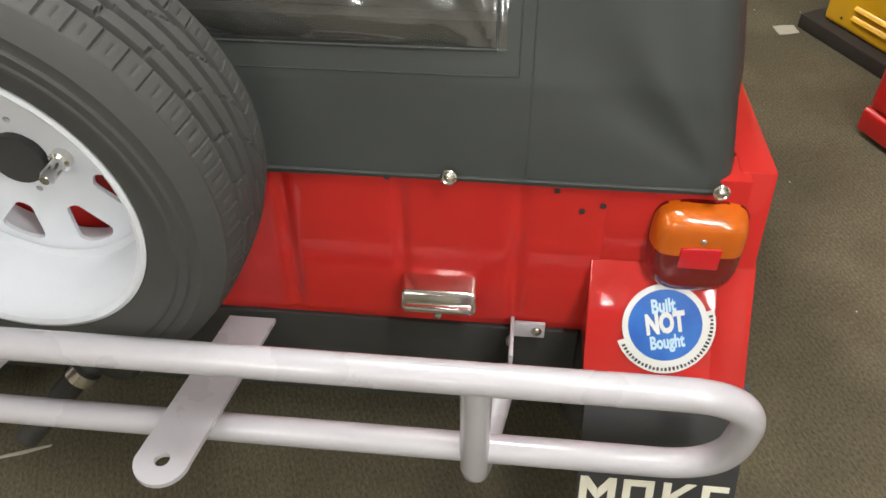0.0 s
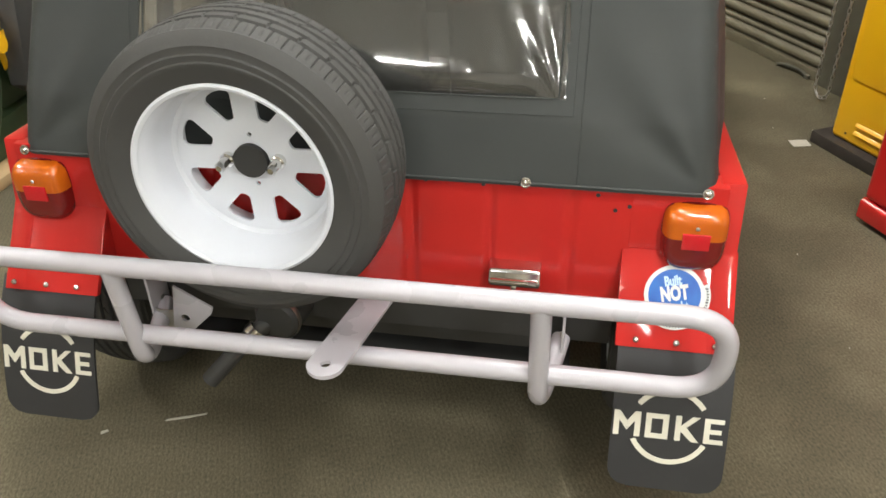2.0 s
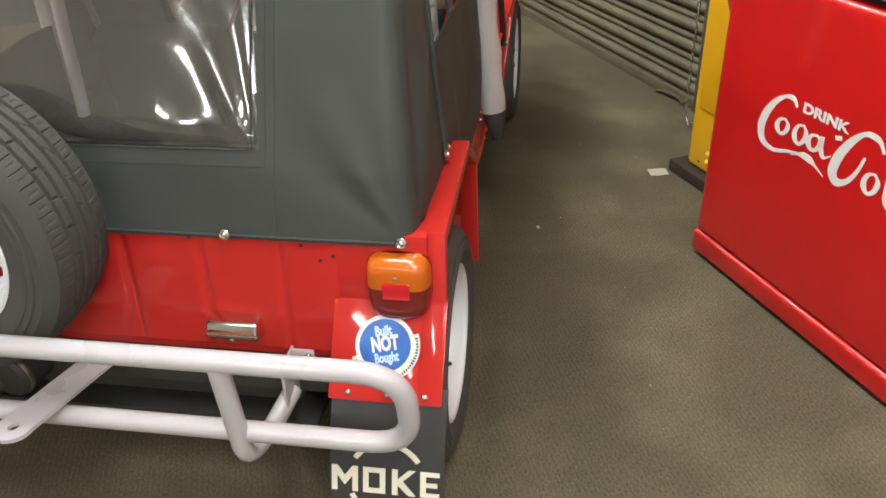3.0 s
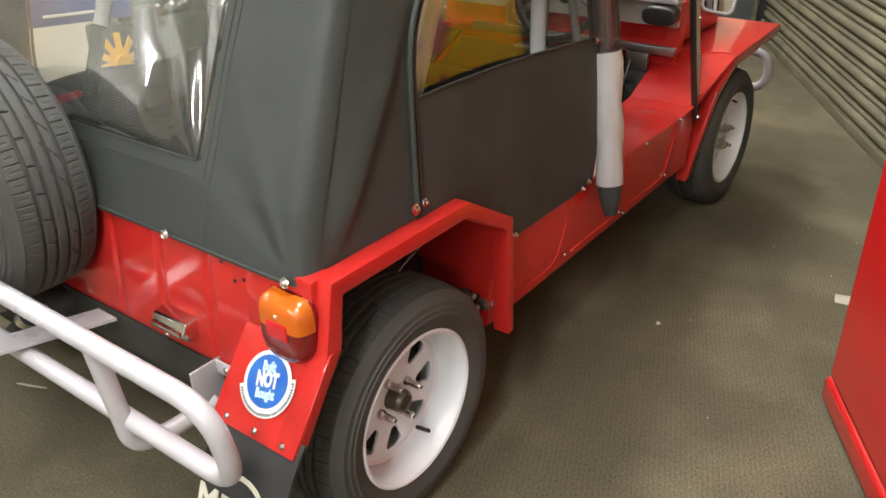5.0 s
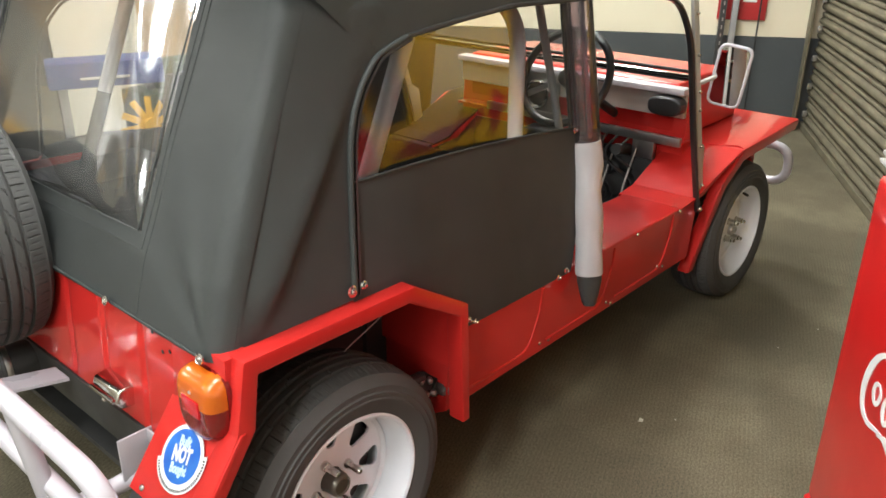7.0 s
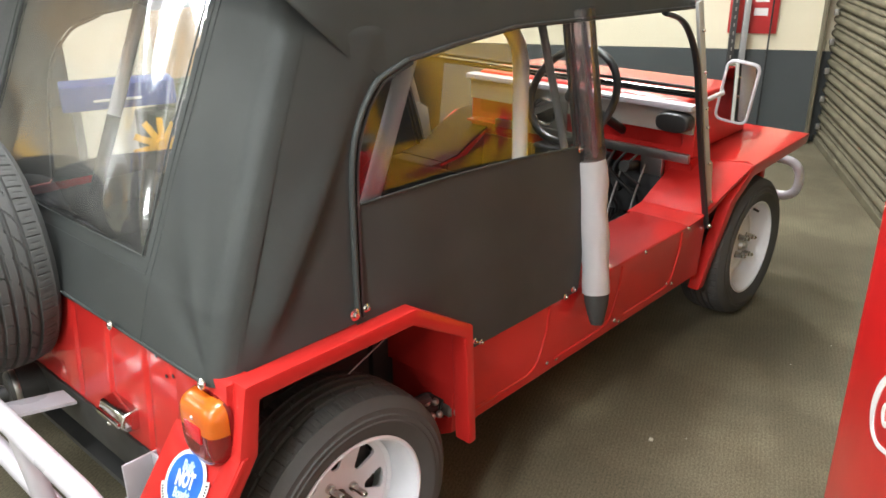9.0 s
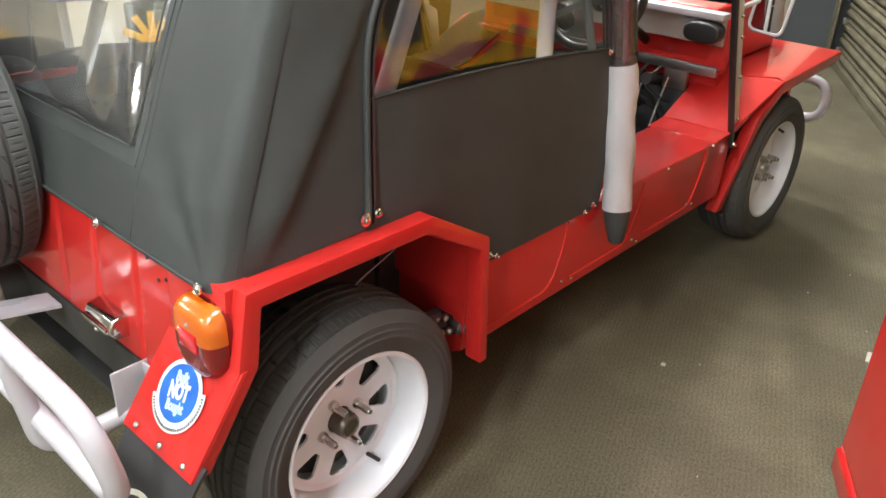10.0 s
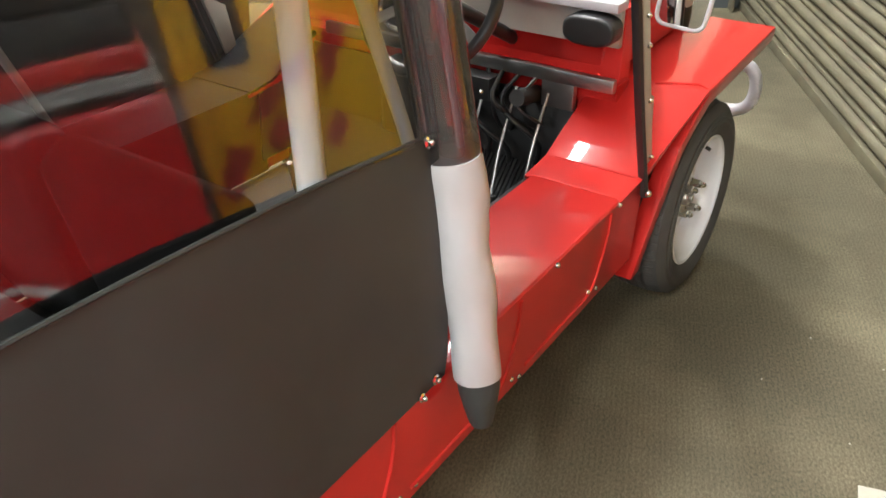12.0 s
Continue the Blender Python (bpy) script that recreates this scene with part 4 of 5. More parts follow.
def folds(x, z):
    """Stretch folds that fan up from the lower corners of the rear face."""
    d = 0.0
    for s in (1, -1):
        dx, dz = s * 0.70 - x, z - 0.73
        dx *= s
        r = math.hypot(dx, dz)
        if r > 0.001 and dx > -0.1:
            a = math.degrees(math.atan2(dx, dz))
            w = min(1.0, max(0.0, r - 0.035) / 0.12) * math.exp(-r / 0.28)
            d += w * (0.011 * math.exp(-(((a - 34) / 8) ** 2)) - 0.009 * math.exp(-(((a - 52) / 10) ** 2)) + 0.005 * math.exp(-(((a - 13) / 7) ** 2)))
    return d


def rear_cloth():
    WX0, WX1, WZ0, WZ1 = -0.425, 0.41, 0.888, 1.36

    def fn(u, v):
        z = 0.728 + (TOP - 0.728) * v
        half = hx(z) - 0.004
        x = -half + 2 * half * u
        y = hy(z) - folds(x, z) * 1.0 - 0.008 * (1 - (x / half) ** 2) * min(1, (z - 0.728) * 5)
        d = max(0.0, 0.045 - (half - abs(x)))
        y += 0.045 - math.sqrt(max(0.0, 0.045 ** 2 - d * d))
        if v > 0.97:
            y += 0.02
        y += 0.0025 * noise.noise((x * 5, z * 5, 1.0))
        return (x, y, z)

    def keep(u, v):
        z = 0.728 + (TOP - 0.728) * v
        x = (-1 + 2 * u) * (hx(z) - 0.02)
        return not (WX0 < x < WX1 and WZ0 < z < WZ1)

    k = sheet(fn, 210, 150, keep)
    thicken(k, (0, 0.006, 0))
    bmesh.ops.recalc_face_normals(k, faces=k.faces[:])
    part("rear_cloth", k, VINYL, hood)

    def film(u, v):
        z = WZ0 - 0.012 + (WZ1 - WZ0 + 0.024) * v
        x = WX0 - 0.015 + (WX1 - WX0 + 0.03) * u
        half = hx(z) - 0.02
        y = hy(z) - 0.008 * (1 - (x / half) ** 2) * min(1, (z - 0.728) * 5) + 0.004
        edge = math.exp(-((x - 0.33 + 0.30 * (z - 0.9)) / 0.035) ** 2)
        f = max(0.0, min(1.0, (z - WZ0) / (WZ1 - WZ0)))
        y -= 0.023 * (f / 0.12) * math.exp(1 - f / 0.12) * min(1.0, 2.2 * max(0.0, 1 - abs(x) / 0.44))
        dx, dz = 0.425 - x, z - WZ0 + 0.03
        a, far = math.degrees(math.atan2(dx, dz)), math.hypot(dx, dz)
        fan = min(1.0, far / 0.10) * math.exp(-far / 0.40)
        y += 0.38 * fan * (0.016 * math.exp(-(((a - 13) / 4.5) ** 2)) - 0.014 * math.exp(-(((a - 25) / 6) ** 2)) + 0.008 * math.exp(-(((a - 40) / 8) ** 2)))
        y += 0.006 * edge * math.sin(9 * z) + 0.0016 * noise.noise((x * 2.5, z * 2.5, 4.0))
        return (x, y, z)

    ob = part("rear_window", sheet(film, 110, 70), REAR_FILM, hood, "hazy clear plastic rear window", smooth=80)
    ob.visible_shadow = False
    # Stitched hems round the window and a seam beside it.
    k = None
    pts = [(WX0, WZ0), (WX1, WZ0), (WX1, WZ1), (WX0, WZ1)]
    for off, r in ((0.0, 0.0018), (0.028, 0.0009)):
        ring = []
        c = [(WX0 - off, WZ0 - off), (WX1 + off, WZ0 - off), (WX1 + off, WZ1 + off), (WX0 - off, WZ1 + off)]
        for (a, b), (d, e) in zip(c, c[1:] + c[:1]):
            for f in np.linspace(0, 1, 24, endpoint=False):
                x, z = a + (d - a) * f, b + (e - b) * f
                half = hx(z) - 0.02
                ring.append((x, hy(z) - folds(x, z) - 0.008 * (1 - (x / half) ** 2) * min(1, (z - 0.728) * 5) - 0.001, z))
        k = tube(ring, r, 6, k, closed=True)
    part("window_hem", k, VINYL, hood)
    k = None
    for s in (1, -1):
        ring = []
        for z in np.linspace(0.73, 1.39, 40):
            x, half = s * 0.455, hx(z) - 0.02
            ring.append((x, hy(z) - folds(x, z) - 0.008 * (1 - (x / half) ** 2) * min(1, (z - 0.728) * 5) - 0.0005, z))
        k = tube(ring, 0.0016, 6, k)
    ring = []
    for x in np.linspace(-0.69, 0.69, 60):
        z = 0.735
        half = hx(z) - 0.02
        ring.append((x, hy(z) - folds(x, z) - 0.003, z))
    k = tube(ring, 0.003, 6, k)
    part("cloth_seam", k, VINYL, hood)


rear_cloth()

# The rear edge of the side opening, a chain of (y, z).
EDGE = [(0.040, 0.755), (0.050, 0.87), (0.062, 0.99), (0.072, 1.06), (0.087, 1.11), (0.115, 1.159), (0.16, 1.207), (0.248, 1.234)]


def panel_x(y, z):
    """The side screens draw in towards the front and hang straight below the waist."""
    return hx(max(z, 0.75)) - (0.033 if z < 0.75 else max(0.016, 0.033 - 0.1 * (z - 0.75))) * max(0.0, y - 0.03)


def edge_y(z):
    for (y0, z0), (y1, z1) in zip(EDGE, EDGE[1:]):
        if z <= z1:
            return y0 + (y1 - y0) * (z - z0) / (z1 - z0)
    return EDGE[-1][0]


def side_cloth(s):
    def fn(u, v):
        z = 0.742 + (TOP - 0.742) * v
        y0 = hy(z) + 0.040
        y1 = edge_y(max(z, 0.755)) if z < 1.21 else 0.20
        y = y0 + (y1 - y0) * u
        x = hx(z) - 0.006 * (1 - u) ** 3
        c = y - (-0.208 + 0.69 * (z - 0.74))
        fade = min(1.0, max(0.0, z - 0.735) / 0.10) * math.exp(-max(0.0, z - 1.02) / 0.10)
        ridge = math.exp(-((c / 0.055) ** 2)) if c < 0 else math.exp(-((c / 0.026) ** 2))
        x += 0.004 * math.sin(math.pi * u) * math.sin(3.1 * (z - 0.74)) + 0.014 * ridge * fade
        c = y - (-0.225 + 0.28 * (z - 0.74))
        x -= 0.005 * math.exp(-((c / 0.03) ** 2)) * fade
        return (s * x, y, z)

    k = sheet(fn, 48, 80)
    thicken(k, (-0.005 * s, 0, 0))
    bmesh.ops.recalc_face_normals(k, faces=k.faces[:])
    part("quarter_cloth", k, VINYL, hood)
    # Bound edge with a zip.
    pts = chain([(s * (hx(z) + 0.004), y, z) for y, z in EDGE], 0.02, 3)
    part("bound_edge", tube(pts, 0.0065, 10), VINYL, hood)
    part("zip", tube([(p[0] - s * 0.001, p[1] + 0.014, p[2] - 0.006) for p in pts], 0.0045, 6), BLACK_TRIM, hood)


side_cloth(1)
side_cloth(-1)


def roof_cloth():
    def fn(u, v):
        y = -0.075 + 1.56 * v
        f = 2 * u - 1
        low = 1.212 + float(np.interp(y, (0.155, 0.25, 0.40, 0.60, 1.48), (0.0, 0.022, 0.038, 0.054, 0.030))) if y > 0.155 else min(TOP - 0.01, 1.212 + 0.84 * (0.155 - y))
        crown = TOP + 0.045 - 0.10 * max(0, v - 0.1)
        a = abs(f)
        if a > 0.8:
            g = (a - 0.8) / 0.2
            z = (crown - 0.05) + (low - (crown - 0.05)) * g
            x = 0.655 + 0.018 * g
        else:
            z = crown - 0.05 * (a / 0.8) ** 2.5
            x = 0.655 * a / 0.8
        z -= 0.012 * math.sin(math.pi * v) ** 2 * (1 - a)
        return (math.copysign(x, f), y - (0.01 if v == 0 else 0), z)

    k = sheet(fn, 60, 50)
    thicken(k, (0, 0, -0.005))
    bmesh.ops.recalc_face_normals(k, faces=k.faces[:])
    part("roof_cloth", k, VINYL, hood)
    for s in (1, -1):
        pts = [(s * 0.675, y, 1.212 + float(np.interp(y, (0.155, 0.25, 0.40, 0.60, 1.48), (0.0, 0.022, 0.038, 0.054, 0.030)))) for y in np.linspace(0.25, 1.48, 26)]
        part("roof_binding", tube(pts, 0.006, 8), BLACK_TRIM, hood)
        k = tube([(s * (hx(z) + 0.002), y, z) for y, z in ((-0.02, 1.372), (0.024, 1.337), (0.086, 1.287), (0.16, 1.222))], 0.002, 6)
        part("roof_seam", k, VINYL, hood)


roof_cloth()


def side_screen(s):
    """Lower cloth panel of the side screen, its clear window, and the rolled-up front screen."""
    def low(y):
        return float(np.interp(y, (0.04, 0.178, 0.364, 0.385, 0.405, 0.885), (0.734, 0.729, 0.618, 0.560, 0.526, 0.508)))

    def high(y):
        return 0.978 - 0.07 * (y - 0.08) ** 2 if s > 0 else 0.772 + 0.012 * math.sin(11 * y - 0.6)

    def fn(u, v):
        y0 = 0.038 + 0.026 * v
        y = y0 + (0.885 - y0) * u
        z = low(y) + (high(y) - low(y)) * v
        x = panel_x(y, z) + 0.003 + 0.013 * math.sin(math.pi * v) ** 0.6 * noise.noise((y * 6 + 2.0 * z, z * 1.8, 2.0)) + 0.006 * math.sin(math.pi * v) * math.sin(13 * y + 6 * z)
        return (s * x, y, z)

    k = sheet(fn, 90, 40)
    thicken(k, (-0.004 * s, 0, 0))
    bmesh.ops.recalc_face_normals(k, faces=k.faces[:])
    part("side_panel", k, VINYL, hood)
    pts = [(s * (panel_x(y, high(y)) + 0.004), y, high(y)) for y in np.linspace(0.064, 0.885, 24)]
    part("panel_hem", tube(pts, 0.0028, 6), VINYL, hood)

    def film(u, v):
        y = 0.06 + 0.845 * u
        z0 = high(y) - 0.006
        z = z0 + (1.28 - z0) * v
        y0 = edge_y(min(z, 1.23)) + 0.002
        y = y0 + (0.905 - y0) * u
        w = min(0.4, y - 0.1)
        x = hx(z) - 0.003 - 0.06 * w + 0.1125 * w * abs(w) - 0.006 + 0.03 * max(0.0, y - 0.5) + 0.0006 * noise.noise((y * 4, z * 4, 7.0)) + 0.0005 * math.sin(16 * y + 5 * z)
        return (s * x, y, z)

    if s > 0:
        ob = part("side_window", sheet(film, 40, 16), FILM, hood, "clear plastic side window", smooth=80)
    else:
        ob = part("side_window", sheet(film, 40, 16), SHEET_FILM, hood, "clear plastic side window", smooth=80)
    ob.visible_shadow = False
    # Rolled front screen: grey backing below, clear vinyl above, black tail.
    def axis(z):
        return (s * float(np.interp(z, (0.40, 0.512, 0.70, 0.889, 1.27), (0.754, 0.738, 0.720, 0.700, 0.660))), float(np.interp(z, (0.40, 0.512, 0.889, 1.27), (0.910, 0.920, 0.907, 0.872))), z)

    zs = [0.505 + 0.01 * i for i in range(40)]
    k = tube([axis(z) for z in zs], 0.043, 30, taper=[float(np.interp(z, (0.505, 0.53, 0.60, 0.70, 0.82, 0.88, 0.895), (0.86, 0.88, 0.92, 0.96, 1.0, 1.04, 1.0))) for z in zs])
    for v in k.verts:
        q = 14 * math.atan2(v.co.y - axis(v.co.z)[1], v.co.x - axis(v.co.z)[0]) / math.pi
        v.co.x += 0.0025 * math.sin(v.co.z * 40 + v.co.y * 60) + 0.0035 * noise.noise((q * 0.35, v.co.z * 38, 6.0)) * max(0.0, (v.co.z - 0.55) / 0.3)
        v.co.y += 0.002 * math.sin(v.co.z * 31 + 1)
    part("rolled_screen", k, VINYL_BACK, hood, "rolled screen, pale grey backing outward")
    k = tube([axis(z) for z in (0.412, 0.418, 0.45, 0.48, 0.510)], 0.0365, 18, taper=[0.48, 0.56, 0.78, 0.94, 1.0])
    part("rolled_screen_tail", k, VINYL, hood)
    k = tube([axis(0.885 + 0.40 * f) for f in np.linspace(0, 1, 12)], 0.042, 22)
    part("rolled_film", k, ROLL_FILM, hood, "rolled clear plastic", smooth=60)
    k = tube([Vector(axis(0.885 + 0.40 * f)) + Vector((-0.004 * s, 0.004, 0)) for f in np.linspace(0, 1, 12)], 0.030, 14, flat=0.6)
    part("rolled_film_core", k, ROLL_FILM, hood, "inner turns of rolled clear plastic")
    k = tube([Vector(axis(0.885 + 0.40 * f)) + Vector((0.002 * s, 0.022, 0)) for f in np.linspace(0, 1, 12)], 0.006, 8)
    part("roll_strap", k, VINYL_BACK, hood)


side_screen(1)
side_screen(-1)


def closed_front_screen():
    """The closed black front screen on the far side."""
    def fn(u, v):
        y = 0.89 + 0.96 * u - 0.42 * u * max(0.0, v - 0.6)
        z = 0.46 + 0.775 * v
        return (-(hx(z) + 0.002 + 0.004 * math.sin(7 * y + 4 * z)), y, z)

    k = sheet(fn, 40, 20)
    thicken(k, (0.004, 0, 0))
    bmesh.ops.recalc_face_normals(k, faces=k.faces[:])
    part("front_screen_cloth", k, VINYL, hood)


closed_front_screen()


def hood_studs():
    for x in (-0.695, -0.36, 0.0, 0.358, 0.695):
        k = lathe([(0, 0.0105), (0.003, 0.0105), (0.0045, 0.0085), (0.0035, 0.0065), (0.006, 0.005), (0.0075, 0.003)], 16)
        z = 0.742
        m = Matrix.Translation((x, hy(z) - 0.014, z)) @ Vector((0, -1, 0.3)).to_track_quat("X", "Z").to_matrix().to_4x4()
        part("snap_stud", k, CHROME, hood, m=m)
    for s in (1, -1):
        for y, z, r in ((0.030, 0.765, 0.013), (0.062, 0.768, 0.009), (0.436, 0.533, 0.007), (0.412, 0.545, 0.008), (0.853, 0.525, 0.009), (0.856, 0.929, 0.009), (0.815, 0.516, 0.008)):
            k = lathe([(0, r), (0.003, r), (0.005, r * 0.6), (0.009, r * 0.55), (0.011, r * 0.3)], 14)
            m = Matrix.Translation((s * (panel_x(y, z) + 0.006), y, z)) @ Vector((s, 0, 0.1)).to_track_quat("X", "Z").to_matrix().to_4x4()
            part("snap_stud", k, CHROME, hood, m=m)


hood_studs()


def roll_cage():
    c = new("roll_bar")
    c.parent = car
    c["label"] = "white tubular roll bar"
    pts = chain([(-0.585, 0.75, 0.50), (-0.565, 0.765, 1.26), (0.565, 0.765, 1.26), (0.585, 0.75, 0.50)], 0.13, 10)
    part("hoop", tube(pts, 0.021, 16), ROLL_WHITE, c)
    for s in (1, -1):
        foot = (0.585, 0.072, 0.61) if s > 0 else (-0.585, 0.216, 0.94)
        part("stay", tube([foot, (s * 0.585, 0.355, 1.258)], 0.021, 16), ROLL_WHITE, c)
        # The far stay's lower end is blackened to keep it out of sight.
        if s < 0:
            part("stay_sleeve", tube([(-0.585, 0.072, 0.61), (-0.585, 0.220, 0.95)], 0.0205, 14), SEAT, c, "lower end of the stay, blackened to hide it")
        part("stay_cap", tube(chain([(s * 0.585, 0.355, 1.258), (s * 0.57, 0.76, 1.264)], 0.05), 0.019, 14), WHITE, c)
        part("hood_stick", tube([(s * 0.60, 0.80, 1.25), (s * 0.60, 0.93, 0.90), (s * 0.60, 1.06, 0.52)], 0.011, 10), ALLOY, c)


roll_cage()


def windscreen():
    w = new("windscreen")
    w.parent = car
    w["label"] = "upright framed windscreen with steel pillars"
    lo, hi = Vector((0, 1.742, 0.47)), Vector((0, 1.475, 1.262))
    for s in (1, -1):
        k = box(-0.006, 0.006, -0.016, 0.016, 0.085, 0.835, 0.003)
        m = Matrix.Translation((s * 0.688, lo.y, lo.z)) @ pose(0, 0, 0, 18.6)
        part("pillar", k, ALUMINIUM, w, m=m)
        for d in (0.10, 0.26, 0.40, 0.47, 0.60, 0.74):
            bolt(w, "pillar_stud", m @ Vector((s * 0.006, 0.0, d)), (s, 0, 0), 0.006, 0.010)
        part("corner_plate", prism([(1.640, 0.735), (1.665, 0.735), (1.715, 0.705), (1.735, 0.575), (1.690, 0.560)], "x", min(s * 0.681, s * 0.685), max(s * 0.681, s * 0.685), 0.001), DASH, w, "pale corner plate")
        pts = chain([(s * 0.70, 1.69, 0.475), (s * 0.693, 1.60, 0.75), (s * 0.686, 1.50, 1.10), (s * 0.675, 1.42, 1.21), (s * 0.672, 1.30, 1.238)], 0.12, 6)
        part("door_seal", tube(pts, 0.013, 8, flat=0.6), BLACK_TRIM, w)
        bolt(w, "seal_stud", (s * 0.708, 1.685, 0.485), (s, 0, 0), 0.009, 0.012)
    d = (hi - lo) / (hi.z - lo.z)

    def at(z):
        return lo + d * (z - lo.z)

    for z, r, mt in ((0.957, 0.012, CHROME), (1.262, 0.016, STEEL)):
        p = at(z)
        part("cross_rail", tube([(-0.685, p.y, z), (0.685, p.y, z)], r, 12), mt, w)
    a, b = at(0.965), at(1.255)
    k = bmesh.new()
    q = [k.verts.new(v) for v in ((-0.68, a.y, a.z), (0.68, a.y, a.z), (0.68, b.y, b.z), (-0.68, b.y, b.z))]
    k.faces.new(q)
    g = part("glass", k, GLASS, w, "clear windscreen glass")
    g.visible_shadow = False
    k = tube([(-0.64, at(0.98).y, 0.98), (-0.64, at(1.24).y, 1.24)], 0.012, 8)
    part("side_gasket", k, BLACK_TRIM, w)
    k = tube([(-0.68, at(0.98).y, 0.98), (0.66, at(0.98).y, 0.98)], 0.006, 8)
    part("lower_gasket", k, BLACK_TRIM, w)


windscreen()


def door_mirror(s):
    d = new("door_mirror")
    d.parent = car
    d["label"] = "rectangular white-framed door mirror"
    m = pose(s * 0.695, 1.82, 0.933, 4, 8 * s, 12 * s)
    d.matrix_local = m
    w, h = 0.053, 0.104
    c = chain([(-w, 0, 0), (-w, 0, h), (w, 0, h), (w, 0, -h), (-w, 0, -h), (-w, 0, 0)], 0.026, 5)
    part("mirror_case", prism([(p.x, p.z) for p in c[:-1]], "y", 0.0, 0.03, 0.004), WHITE, d)
    part("mirror_rim", tube(c[:-1], 0.006, 8, closed=True), WHITE, d)
    part("mirror_glass", prism([(p.x * 0.93, p.z * 0.96) for p in c[:-1]], "y", -0.003, 0.0005), MIRROR, d, "mirror glass", smooth=0)
    part("mirror_arm", tube([(-s * 0.04, 0.02, -0.01), (-s * 0.075, -0.10, -0.02)], 0.008, 8), WHITE, d)


door_mirror(1)


def cockpit():
    d = new("dashboard")
    d.parent = car
    d["label"] = "pale dashboard with white top rail"
    part("dash_panel", box(-0.52, 0.545, 1.825, 1.845, 0.755, 0.845, 0.004), DASH, d)
    part("top_rail", box(-0.52, 0.55, 1.79, 1.85, 0.845, 0.868, 0.006), WHITE, d, "white top rail")
    part("rail_groove", box(0.02, 0.22, 1.7885, 1.791, 0.852, 0.858), INK, d)
    part("parcel_shelf", box(-0.52, 0.55, 1.80, 1.90, 0.655, 0.664, 0.003), RED, d)
    part("shelf_lip", box(-0.35, 0.557, 1.79, 1.81, 0.655, 0.690, 0.006), STEEL, d, "bright metal shelf lip")
    part("shelf_bracket", box(0.36, 0.45, 1.80, 1.82, 0.585, 0.655, 0.004), STEEL, d)
    part("demister", prism([(0.488 + 0.066 * math.copysign(abs(math.cos(a)) ** 0.7, math.cos(a)), 0.803 + 0.035 * math.copysign(abs(math.sin(a)) ** 0.7, math.sin(a))) for a in np.linspace(0, 2 * math.pi, 28, endpoint=False)], "y", 1.765, 1.825, 0.010, seg=3), BLACK_TRIM, d, "glossy black rounded box")
    k = lathe([(0, 0.055), (-0.012, 0.058), (-0.016, 0.050), (-0.008, 0.046)], 32, axis="y")
    part("gauge_bezel", k, CHROME, d, m=pose(-0.10, 1.815, 0.755))
    part("gauge_face", lathe([(0, 0.048), (-0.004, 0.048)], 32, axis="y"), BLACK_TRIM, d, m=pose(-0.10, 1.815, 0.755))
    part("gauge_plate", box(-0.20, 0.0, 1.816, 1.826, 0.68, 0.845, 0.003), STEEL, d)
    w = new("steering_wheel")
    w.parent = car
    w["label"] = "black three-spoke steering wheel"
    w.matrix_local = pose(0.235, 1.50, 0.915, 62, 0, 0)
    ring = [(0.172 * math.cos(a), 0.172 * math.sin(a), 0) for a in np.linspace(0, 2 * math.pi, 48, endpoint=False)]
    part("wheel_rim", tube(ring, 0.014, 10, closed=True), BLACK_TRIM, w)
    for a in (90, 210, 330):
        part("wheel_spoke", box(0.02, 0.178, -0.012, 0.012, -0.012, -0.008, 0.001), STEEL, w, m=pose(0, 0, 0, 0, 0, a))
    part("wheel_boss", lathe([(-0.04, 0.035), (0.0, 0.03), (0.006, 0.022)], 20, axis="z"), BLACK_TRIM, w)
    part("column", tube([(0, 0, -0.03), (0, 0, -0.42)], 0.018, 10), BLACK_TRIM, w)
    for x in (0.20, 0.29, 0.38):
        p = new("pedal")
        p.parent = car
        p["label"] = "steel foot pedal"
        part("pedal_arm", tube(chain([(x, 1.80, 0.62), (x, 1.72, 0.48), (x + 0.01, 1.66, 0.36)], 0.05), 0.0042, 8), STEEL, p)
        part("pedal_pad", box(x - 0.02, x + 0.035, 1.64, 1.652, 0.33, 0.38, 0.003), BLACK_TRIM, p)
    part("gear_lever", tube(chain([(0.0, 1.30, 0.26), (0.0, 1.28, 0.42), (0.02, 1.24, 0.56)], 0.05), 0.007, 8), STEEL, car)
    for s in (1, -1):
        st = new("seat")
        st.parent = car
        st["label"] = "low black bucket seat"
        k = prism([(0.78, 0.27), (0.72, 0.42), (0.66, 0.80), (0.72, 0.84), (0.78, 0.80), (0.84, 0.45), (1.18, 0.44), (1.22, 0.38), (1.18, 0.27)], "x", s * 0.24 - 0.20, s * 0.24 + 0.20, 0.025, seg=3)
        part("seat_shell", k, SEAT, st)


cockpit()


def front_bar():
    b = new("front_bar")
    b.parent = car
    b["label"] = "white tubular front bumper bar"
    pts = chain([(0.0, 2.63, 0.505), (0.680, 2.63, 0.505), (0.680, 2.63, 0.342), (0.40, 2.63, 0.342)], 0.085, 12)
    part("rail", tube(pts, 0.02, 14), WHITE, b)
    part("rail", tube([(-p.x, p.y, p.z) for p in pts], 0.02, 14), WHITE, b)
    for x in (-0.35, 0.35):
        part("bar_mount", box(x - 0.02, x + 0.02, 2.42, 2.63, 0.475, 0.505, 0.004), WHITE, b)


front_bar()


